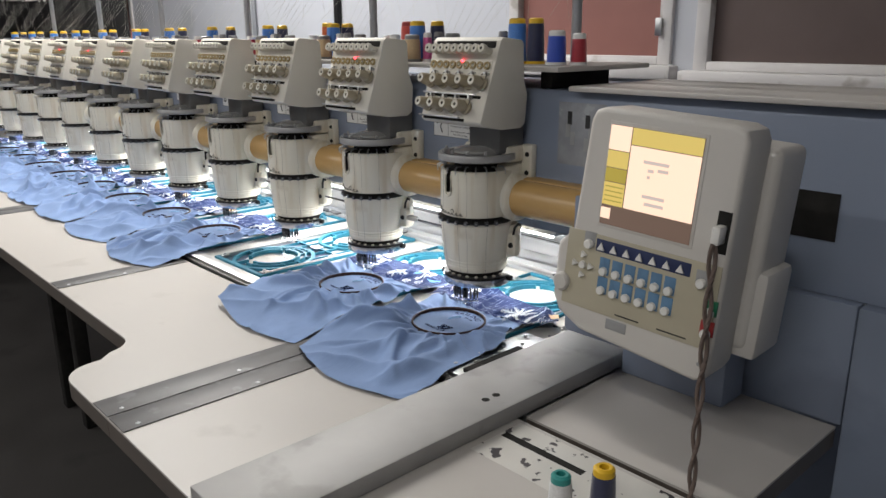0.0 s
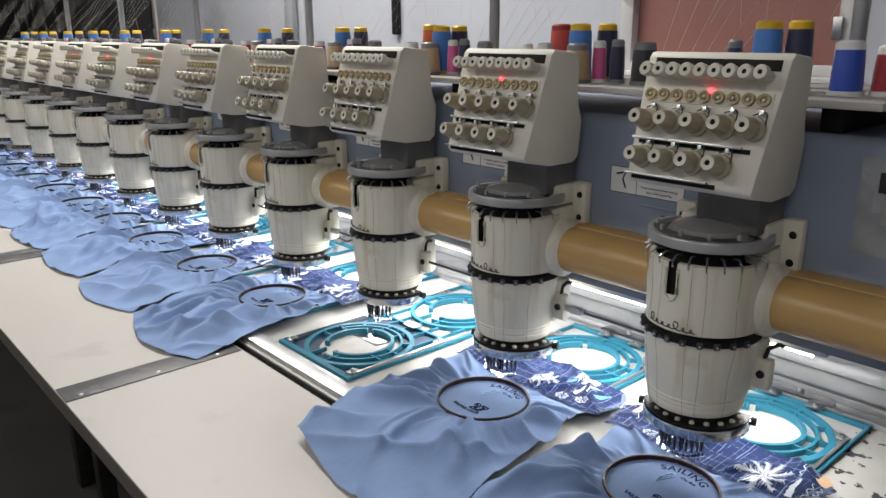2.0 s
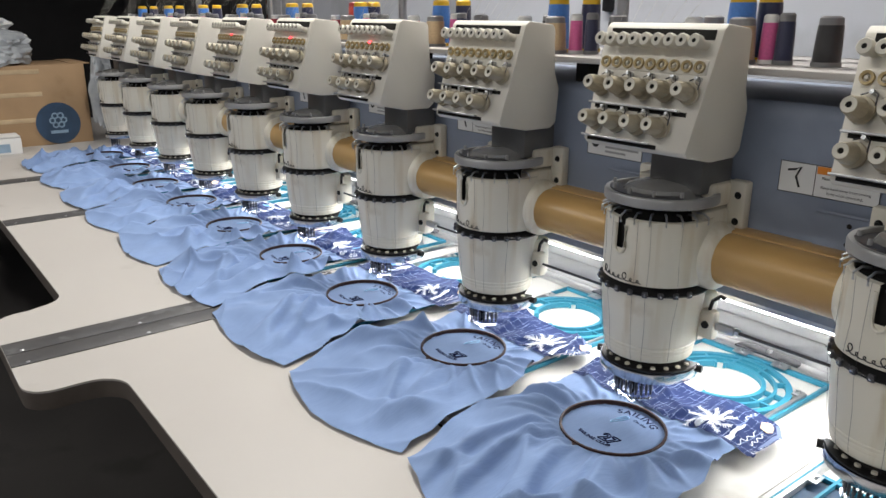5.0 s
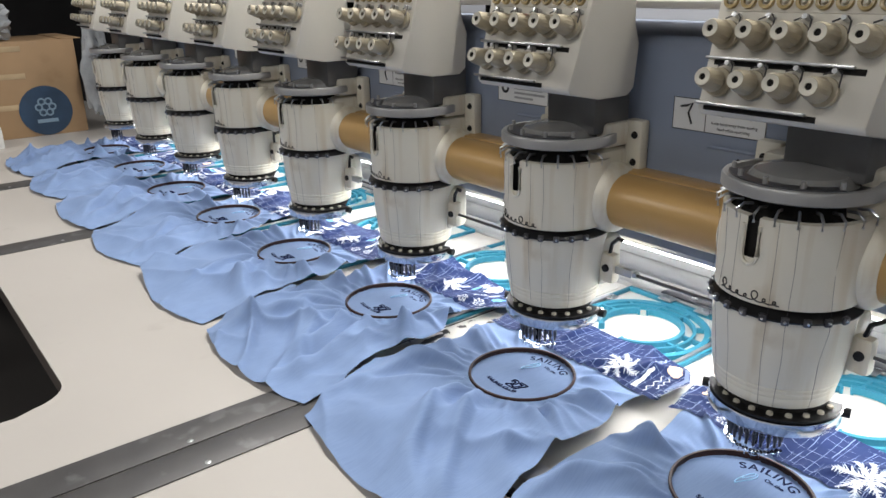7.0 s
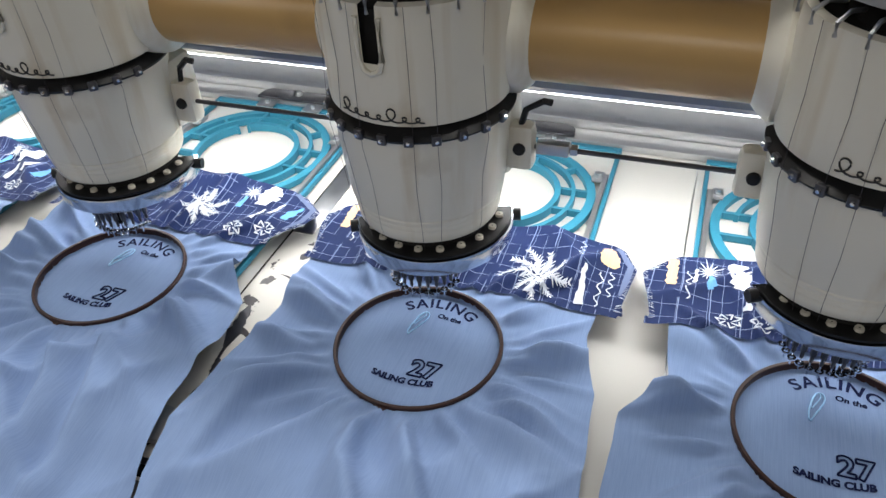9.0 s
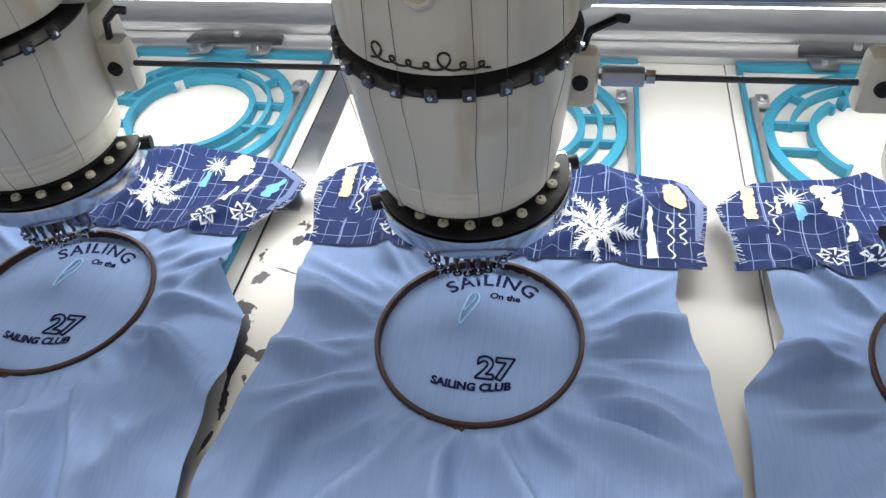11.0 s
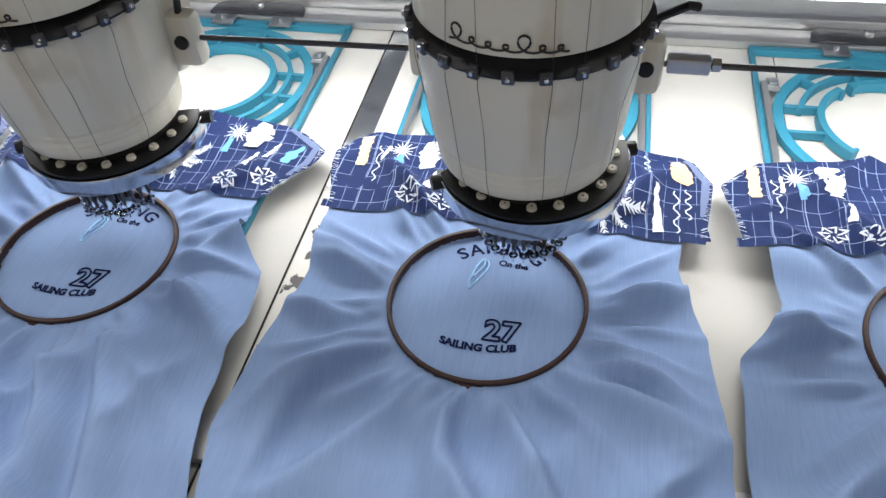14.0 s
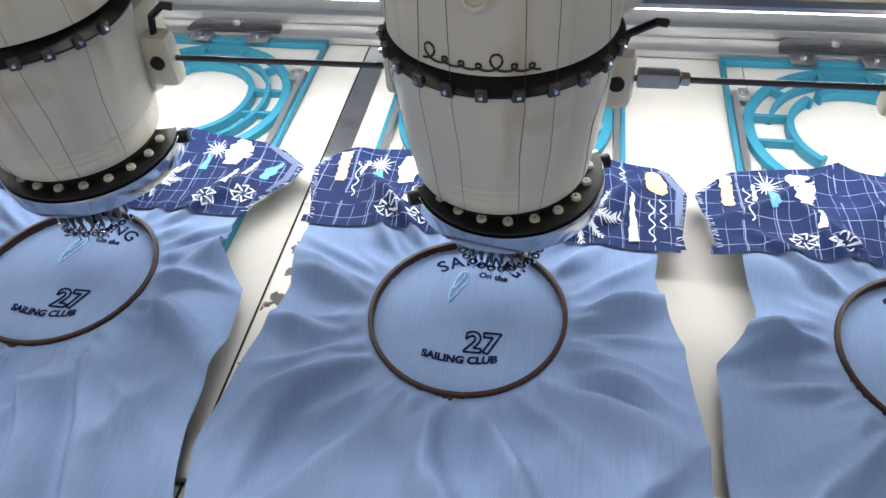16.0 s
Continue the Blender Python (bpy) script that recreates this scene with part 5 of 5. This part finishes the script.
def shirt(seed, cut, palm):
    s = empty("shirt_panel", pose(0, 0, 0), "wrinkled light blue cotton shirt panel with navy printed yoke", "shirt panel", "shirt panels")
    part("panel", cloth_mesh(seed, PANEL_SIDES[cut], lambda u, v: hem_at(u, seed) + (0.092 - hem_at(u, seed)) * v, 110, 130, 0.0), M_CLOTH, s, sharp=180)
    yoke = part("yoke", cloth_mesh(seed, YOKE_SIDES[cut], lambda u, v: 0.086 + (0.192 + 0.012 * (1 - u * u) - 0.004 * math.sin(u * 4 + 1) - 0.086) * v, 90, 34, 0.002), M_PRINT, s, "navy cotton yoke with white palm print" if palm else "navy cotton yoke with white cloud print", sharp=180)
    yoke_prints(seed, yoke, palm, YOKE_SIDES[cut])
    zt = 0.0141
    bm = arched("SAILING", 0.0175, 0.050, 0.004, 0.0565, 0.0004)
    part("lettering", raise_to(bm, zt), M_NAVY, s, "navy stitched arched word", smooth=False)
    part("lettering", raise_to(letters("On the", 0.0085, 0.0, 0.0003), zt, 0.0155, 0.042, -6), M_NAVY, s, "navy stitched words", smooth=False)
    part("lettering", raise_to(outline_strokes(letters("27", 0.027, 0.0, 0.0008), 0.0009), zt, 0.015, -0.0345), M_NAVY, s, "navy outlined stitched number", smooth=False)
    bm = letters("SAILING CLUB", 0.0093, 0.0, 0.0005)
    for v in bm.verts:
        v.co.y += (v.co.x / 0.03) ** 2 * 0.004
    part("lettering", raise_to(bm, zt, -0.001, -0.0465), M_NAVY, s, "navy stitched words", smooth=False)
    # leaning looped figure: two lobes on one stem
    loop = []
    for k in range(41):
        t = 2 * math.pi * k / 40
        u, w = 0.0042 * math.sin(t) + (0.0022 * math.sin(2 * t) if math.sin(t) > 0 else 0), 0.0165 * math.cos(t)
        loop.append((-0.0125 + u + 0.22 * w, 0.031 + w, zt))
    part("lettering", rod(loop, 0.0008, 5), M_SKY, s, "pale blue stitched looped figure")
    part("lettering", rod([(p[0] * 0.6 - 0.0052, 0.0375 + 0.55 * (p[1] - 0.031), zt + 0.0002) for p in loop], 0.0006, 5), M_SKY, s, "pale blue stitched looped figure")
    return s


def hoop():
    h = empty("embroidery_hoop", pose(0, 0, 0), "round dark brown embroidery hoop clamped on the cloth", "hoop", "embroidery hoops")
    part("ring", lathe([(0.0765, 0.0128), (0.0765, 0.0205), (0.0772, 0.0212), (0.0795, 0.0212), (0.0802, 0.0205), (0.0802, 0.0128), (0.0765, 0.0128)], 72), M_BROWN, h)
    part("notch", prism([(-0.010, -0.0795), (0.002, -0.0795), (-0.002, -0.086)], 0.0125, 0.019), M_BROWN, h)
    return h


BARE = 2
# pieces clamped a little off the middle of their station
SHIFT = {6: (0.002, 0.004), 1: (0.004, 0.003), 8: (-0.006, 0.005), 9: (0.005, -0.004), 10: (-0.003, 0.006)}
CUTS = {"a": (2.0, "plain", True), "b": (7.3, "notched", False), "c": (11.9, "notched", True), "d": (4.4, "plain", True), "e": (15.1, "plain", False)}
PIECES = {0: "c", 1: "e", 3: "d", 4: "c", 5: "a", 6: "b", 7: "e", 8: "c", 9: "a", 10: "d", 11: "b"}
SHIRTS = {}
HP = hoop()
for k in range(HEADS):
    if k == BARE:
        continue
    v = PIECES[k]
    if v not in SHIRTS:
        ob = SHIRTS[v] = shirt(*CUTS[v])
    else:
        ob = copy_thing(SHIRTS[v], pose(0, 0, 0))
    sx, sy = SHIFT.get(k, (0.0, 0.0))
    moves(ob, -PITCH * k + sx, TOP, sy)
    moves(HP if k == 0 else copy_thing(HP, pose(0, 0, 0)), -PITCH * k + sx, TOP, sy)


# ---- thread spools and their posts ----
def spool(color, r, hgt, cap, label):
    s = empty("thread_spool", pose(0, 0, 0), label, "thread spool", "thread spools")
    part("winding", lathe([(0.0, 0.004), (r, 0.004), (r * 1.02, 0.006), (r * 0.97, hgt * 0.5), (r * 0.9, hgt - 0.008), (0.5 * r, hgt - 0.004)], 24), THREADS[color], s)
    part("cone_base", lathe([(0, 0), (r * 1.1, 0), (r * 1.1, 0.006), (r * 0.6, 0.0065)], 20), cap, s)
    part("cone_tip", lathe([(r * 0.86, hgt - 0.009), (r * 0.84, hgt + 0.001), (r * 0.62, hgt + 0.004), (r * 0.4, hgt + 0.0035), (r * 0.38, hgt - 0.004)], 20), cap, s)
    return s


KINDS = {
    "blue": ("blue", 0.021, 0.092, M_SPOOLCAP, "tall blue thread spool with yellow cone"),
    "navy": ("navy", 0.019, 0.092, M_SPOOLCAP, "tall navy thread spool with yellow cone"),
    "orange": ("orange", 0.019, 0.095, M_SPOOLCAP, "tall orange thread spool with yellow cone"),
    "red": ("red", 0.016, 0.060, M_PAPER, "small dark red thread spool"),
    "redtall": ("scarlet", 0.021, 0.092, M_RED, "tall orange-red thread spool"),
    "beige": ("beige", 0.021, 0.060, M_SPOOLGREY, "beige thread spool on a grey cone"),
    "pink": ("pink", 0.012, 0.064, M_PAPER, "slim pink thread spool"),
    "slim": ("navy", 0.0125, 0.066, M_SPOOLGREY, "slim navy thread spool"),
    "black": ("black", 0.018, 0.062, M_SPOOLGREY, "black thread spool on a grey cone"),
    "royal": ("royal", 0.020, 0.066, M_PAPER, "royal blue thread spool without a cone"),
    "white": ("white", 0.011, 0.058, M_PAPER, "slim white thread spool"),
}
SPOOLS = {}
for k in range(HEADS):
    x = -PITCH * k
    rnd = random.Random(40 + k)
    row = [({1: "redtall", 2: "orange", 6: "redtall"}.get(k, "black"), -0.046, 0.165), ("red", -0.05, 0.11), ("blue", 0.012, 0.14), ("navy", 0.034, 0.18), ("beige", 0.038, 0.095), ("pink", 0.072, 0.12), ("slim", 0.094, 0.13), ("black", 0.148, 0.13)]
    if k % 3 == 1:
        row.append(("white", -0.11, 0.14))
    if k == 0:
        row = [("blue", -0.014, 0.13), ("navy", 0.024, 0.15), ("black", -0.2, 0.13), ("slim", -0.07, 0.16), ("royal", 0.105, 0.13), ("red", 0.138, 0.15)]
    for kind, dx, dy in row:
        m = pose(x + dx + rnd.uniform(-0.008, 0.008), dy + rnd.uniform(-0.008, 0.008), 1.427, 0, 0, rnd.uniform(0, 360))
        if kind in SPOOLS:
            copy_thing(SPOOLS[kind], m)
        else:
            SPOOLS[kind] = spool(*KINDS[kind])
            SPOOLS[kind].matrix_basis = m

stand = empty("thread_stand", pose(0, 0, 0), "grey thread stand with upright posts and guide bars over the spools", "thread stand")
for k in range(6):
    px = 0.065 - k * 0.72
    part("post", rod([(px, 0.24, 1.427), (px, 0.24, 1.725)], 0.011, 12), M_POLE, stand)
for y in (0.13, 0.24, 0.33):
    bar_ = part("guide_bar", boxed(BED_END - 0.06, 0.16, y - 0.016, y + 0.016, 1.712, 1.728, 0.003), M_PAPER, stand, "white thread guide channel")
    for k in range(HEADS):
        for j in range(3):
            part("guide_pin", rod([(-PITCH * k - 0.1 + 0.1 * j, y, 1.712), (-PITCH * k - 0.1 + 0.1 * j, y, 1.700)], 0.005, 6), M_PAPER, bar_)
for k in range(6):
    px = 0.065 - k * 0.72
    part("cross_arm", boxed(px - 0.012, px + 0.012, 0.10, 0.36, 1.7285, 1.738, 0.002), M_PAPER, stand)
bm = bmesh.new()
rnd = random.Random(5)
for k in range(HEADS):
    for j in range(6):
        x = -PITCH * k - 0.12 + 0.045 * j
        y = rnd.choice((0.13, 0.33))
        rod([(x, rnd.uniform(0.11, 0.18), 1.52), (x + rnd.uniform(-0.02, 0.02), y, 1.70)], 0.00025, 3, bm)
        rod([(x + 0.01, 0.13, 1.70), (-PITCH * k - 0.08 + 0.02 * j, -0.03, 1.47)], 0.00025, 3, bm)
tagged(part("top_threads", bm, M_THREAD, stand, "thin threads running to the guides"), kind="stuff")


# ---- control panel ----
def control_panel():
    c = empty("control_panel", pose(0.444, -0.292, 1.058, -1.9, 3.7, 3.8) @ Matrix.Diagonal((1.027, 1.0, 1.086, 1)), "grey plastic control panel with lit colour screen and keypad", "control panel")
    outline = [(0.0, 0.05), (0.0, 0.125), (0.012, 0.138), (0.022, 0.15), (0.03, 0.295), (0.036, 0.307), (0.05, 0.312), (0.225, 0.312), (0.24, 0.307), (0.246, 0.295), (0.246, 0.018), (0.24, 0.006), (0.228, 0.0), (0.05, 0.012), (0.012, 0.03)]
    bm = bmesh.new()
    vs = [bm.verts.new((x, 0, z)) for x, z in outline]
    f = bm.faces.new(vs)
    r = bmesh.ops.extrude_face_region(bm, geom=[f])["geom"]
    bmesh.ops.translate(bm, verts=[v for v in r if isinstance(v, bmesh.types.BMVert)], vec=(0, 0.075, 0))
    bmesh.ops.bevel(bm, geom=[e for e in bm.edges if abs(e.verts[0].co.y - e.verts[1].co.y) < 1e-6], offset=0.007, segments=3, profile=0.5, affect="EDGES")
    part("housing", bm, M_PANEL, c)
    part("rear_housing", boxed(0.06, 0.262, 0.07, 0.17, 0.03, 0.285, 0.012, seg=3), M_PANEL, c)
    part("side_step", boxed(0.20, 0.274, 0.075, 0.165, 0.02, 0.135, 0.008), M_PANEL, c)

    def plate(name, x0, x1, z0, z1, d, mat, label="", parent=c, bevel=0.0006):
        return part(name, boxed(x0, x1, -d, 0.001, z0, z1, bevel), mat, parent, label)

    plate("bezel", 0.047, 0.178, 0.162, 0.297, 0.001, M_PANEL)
    scr = plate("screen", 0.050, 0.174, 0.166, 0.293, 0.0022, M_SCRB, "brown lower band of the lit screen")
    for a in ((0.0505, 0.080, 0.262, 0.2925, M_SCR), (0.0815, 0.1735, 0.272, 0.2925, M_SCRY), (0.0815, 0.1735, 0.192, 0.271, M_SCR), (0.0505, 0.0800, 0.24, 0.261, M_SCRY), (0.0505, 0.0800, 0.222, 0.239, M_SCRD), (0.0505, 0.0800, 0.192, 0.221, M_SCRY), (0.0505, 0.064, 0.174, 0.188, M_SCR)):
        part("screen_field", boxed(a[0], a[1], -0.0027, -0.0022, a[2], a[3]), a[4], scr, smooth=False)
    for px, pz, w in ((0.118, 0.254, 0.034), (0.112, 0.244, 0.008), (0.128, 0.246, 0.014), (0.11, 0.236, 0.004), (0.12, 0.212, 0.03), (0.122, 0.203, 0.026)):
        part("screen_mark", boxed(px - w / 2, px + w / 2, -0.003, -0.0027, pz - 0.002, pz + 0.002), M_SCRG, scr, smooth=False)
    for k in range(4):
        part("screen_mark", boxed(0.053, 0.078, -0.003, -0.0027, 0.197 + k * 0.006, 0.1985 + k * 0.006), M_SCRD, scr, smooth=False)
    pad = plate("keypad", 0.006, 0.219, 0.045, 0.15, 0.0015, M_KEYPLATE, "beige keypad plate")
    plate("key_band", 0.05, 0.182, 0.128, 0.145, 0.002, M_KEYNAVY, "navy band", pad)
    for k in range(7):
        x = 0.058 + 0.0185 * k
        part("arrow_key", prism([(x - 0.005, 0.131), (x + 0.005, 0.131), (x, 0.141)], 0.002, 0.0045), M_KEY, pad).matrix_basis = pose(0, 0, 0, 90)
    for row in range(2):
        for k in range(6):
            x, z = 0.066 + 0.0185 * k, 0.1 - 0.026 * row
            plate("key_print", x - 0.0075, x + 0.0075, z - 0.001, z + 0.022, 0.0021, M_KEYBLUE, "", pad)
            part("key", lathe([(0, 0.006), (0.0045, 0.006), (0.0055, 0.0045), (0.0055, 0.0)], 16, m=pose(x, -0.002, z + 0.004, 90)), M_KEY, pad)
    for x, z, mat in ((0.04, 0.135, M_GREYCAP), (0.198, 0.125, M_GREYCAP), (0.213, 0.092, M_GREEN), (0.213, 0.066, M_RED)):
        plate("key_print", x - 0.0085, x + 0.0085, z - 0.003, z + 0.016, 0.0021, mat, "", pad)
        part("key", lathe([(0, 0.007), (0.005, 0.007), (0.0062, 0.005), (0.0062, 0.0)], 16, m=pose(x, -0.002, z, 90)), M_KEY, pad)
    for dx, dz in ((0, 0.014), (0, -0.014), (0.012, 0), (-0.012, 0), (0, 0)):
        part("direction_key", lathe([(0, 0.005), (0.0045, 0.005), (0.0052, 0.0)], 12 if dx == dz else 3, m=pose(0.034 + dx, -0.002, 0.105 + dz, 90)), M_KEY, pad)
    part("stop_button", lathe([(0, 0.008), (0.010, 0.008), (0.0125, 0.005), (0.013, -0.002)], 24, m=pose(0.016, -0.0015, 0.074, 90)), M_PANEL, c)
    plate("name_plate", 0.078, 0.108, 0.028, 0.042, 0.001, M_GREYCAP, "grey name plate")
    for a in ((0.09, 0.125, 0.050), (0.15, 0.19, 0.050)):
        plate("print_line", a[0], a[1], a[2], a[2] + 0.002, 0.002, M_INK, "", pad)
    plate("socket", 0.203, 0.219, 0.165, 0.215, 0.0012, M_DARK_AND_SHADE, "dark cable socket")
    part("plug", boxed(0.2055, 0.2165, -0.022, 0.0, 0.178, 0.2, 0.003), M_KEY, c, "white plug")
    down = c.matrix_basis.to_3x3().inverted() @ Vector((0, 0, -1))
    for s in (0, 1):
        pts = [Vector((0.211 + 0.0035 * math.sin(k * 0.55 + s * math.pi), -0.021 + 0.0035 * math.cos(k * 0.55 + s * math.pi), 0.180)) + down * 0.0104 * k for k in range(36)]
        part("cable", rod(pts, 0.0028, 6), M_CABLE, c, "twisted brown cable")
    for ob in c.children:
        if ob.name.split(".")[0] in ("bezel", "screen", "keypad", "socket", "plug", "cable", "name_plate"):
            ob.matrix_basis = Matrix.Translation((0.011, 0, 0)) @ Matrix.Diagonal((1.05, 1, 1, 1))
    part("screw", lathe([(0, 0.0012), (0.003, 0.001), (0.003, 0)], 10, m=pose(0.232, 0, 0.025, 90)), M_GREYCAP, c)
    return c


control_panel()
ps = empty("panel_stand", pose(0, 0, TOP), "blue-grey painted steel stand under the control panel", "stand")
part("pedestal", boxed(0.40, 0.60, -0.02, 0.055, 0.0, 0.14, 0.006), M_BLUE, ps)
part("tray", boxed(0.40, 0.64, -0.20, 0.0, 0.135, 0.172, 0.008), M_BLUE, ps)
part("arm", boxed(0.50, 0.60, -0.10, 0.04, 0.14, 0.30, 0.006), M_GREYCAP, ps)

# spools left on the end table
for x, y, kind, r, hh, cap in ((0.628, -0.395, "navy", 0.017, 0.06, M_SPOOLCAP), (0.585, -0.43, "white", 0.016, 0.045, M_SPOOLTEAL)):
    s = spool(kind, r, hh, cap, "part-used thread spool standing on the end table")
    s.matrix_basis = pose(x, y, TOP)


# ---- cartons and bags at the far end ----
def crumple(cx, cy, cz, sx, sy, sz, seed, amp=0.3):
    bm = bmesh.new()
    bmesh.ops.create_icosphere(bm, subdivisions=4, radius=1)
    for v in bm.verts:
        n = noise.noise(v.co * 1.6 + Vector((seed, 0, 0))) + 0.6 * abs(noise.noise(v.co * 4 + Vector((0, seed, 0))))
        v.co = Vector((v.co.x * sx, v.co.y * sy, max(v.co.z, -0.5) * sz)) * (1 + amp * n)
        v.co += Vector((cx, cy, cz))
    return bm


side = empty("side_table", pose(0, 0, 0), "low table at the machine's end with white top", "table")
part("tabletop", boxed(-5.6, -4.27, -0.95, 0.25, 0.82, 0.86, 0.004), M_TABLE, side)
for lx in (-5.5, -4.37):
    for ly in (-0.88, 0.18):
        part("leg", boxed(lx - 0.025, lx + 0.025, ly - 0.025, ly + 0.025, 0, 0.82, 0.003), M_BLUE, side)


def carton(x0, x1, y0, y1, z0, z1, label):
    c = empty("carton", pose(0, 0, 0), label, "carton", "cartons")
    part("body", boxed(x0, x1, y0, y1, z0, z1, 0.004), M_CARD, c)
    for z in (z0 + 0.30 * (z1 - z0), z0 + 0.62 * (z1 - z0), z0 + 0.9 * (z1 - z0)):
        part("tape", boxed(x1 - 0.001, x1 + 0.0015, y0 + 0.02, y0 + 0.6 * (y1 - y0), z, z + 0.022, 0.0005), M_TAPE, c)
    for k, (fy0, fy1) in enumerate(((y0 - 0.02, y0 + 0.06), (y1 - 0.05, y1 + 0.03))):
        part("flap", boxed(x0, x1, fy0, fy1, z1, z1 + 0.004, 0.001, pose(0, 0, 0, 0, 0, 0)), M_CARD, c)
    return c


c1 = carton(-5.05, -4.62, -0.50, 0.02, 0.86, 1.25, "taped brown cardboard carton with round blue mark")
part("round_mark", lathe([(0, 0), (0.103, 0)], 40, m=pose(-4.6165, -0.135, 0.965, 0, 90)), M_DKBLUE, c1, "dark blue round mark", smooth=False)
for k in range(6):
    a = k * math.pi / 3
    part("mark_petal", lathe([(0.009, 0), (0.016, 0)], 16, m=pose(-4.615, -0.135 + 0.026 * math.cos(a), 0.98 + 0.026 * math.sin(a), 0, 90)), M_PALEBLUE, c1, smooth=False)
part("mark_bar", boxed(-4.6162, -4.6150, -0.175, -0.095, 0.915, 0.93), M_PALEBLUE, c1, smooth=False)
carton(-5.1, -4.66, -1.02, -0.56, 0.86, 1.22, "brown cardboard carton with open flaps")
wb = empty("tissue_box", pose(-4.50, -0.44, 0.86), "small white box with blue print lying open", "box")
part("body", boxed(-0.07, 0.07, -0.1, 0.1, 0, 0.075, 0.003), M_PAPER, wb)
part("print", boxed(0.0701, 0.0715, -0.09, 0.05, 0.01, 0.05), M_PALEBLUE, wb, smooth=False)
part("flap", boxed(-0.07, 0.07, -0.13, 0.1, 0.078, 0.082, 0.001), M_PAPER, wb)
thing("plastic_bag", crumple(-4.82, -0.34, 1.31, 0.2, 0.15, 0.09, 3.0, 0.5), M_PLASTIC, "crumpled clear plastic bags heaped on a carton", "bag")
thing("plastic_bag", crumple(-4.56, 0.085, 1.08, 0.05, 0.055, 0.22, 8.0, 0.45), M_PLASTIC, "tall crumpled clear plastic sack beside a carton", "bag")
thing("cloth_bundle", crumple(-4.82, -0.62, 1.29, 0.16, 0.17, 0.08, 5.0, 0.4), M_PINKBAG, "bundle of dark pink cloth on a carton", "cloth")
thing("paper_heap", crumple(-4.85, -0.40, 1.40, 0.12, 0.16, 0.05, 12.0, 0.9), M_PAPER, "heap of white crumpled paper scraps", "paper")


# ---- motions ----
def motions():
    for ob, x, y, z in MOVERS:
        walk(ob, [(t, pose(x + dx, y + dy, z)) for t, dx, dy in SWAY])
    dips = [(0.0, 0.0), (14.4, 0.0), (14.6, -0.018), (14.7, -0.026), (14.8, -0.012), (14.9, -0.024), (15.0, -0.026), (15.1, -0.010), (15.2, -0.024), (15.3, -0.008), (15.4, -0.020), (15.5, -0.006), (15.6, -0.020), (15.7, -0.006), (15.8, 0.0), (16.0, 0.0)]
    for hd in heads:
        for c in hd.children:
            if c.name.startswith("working_needle"):
                walk(c, [(t, pose(0, 0, dz)) for t, dz in dips])


motions()
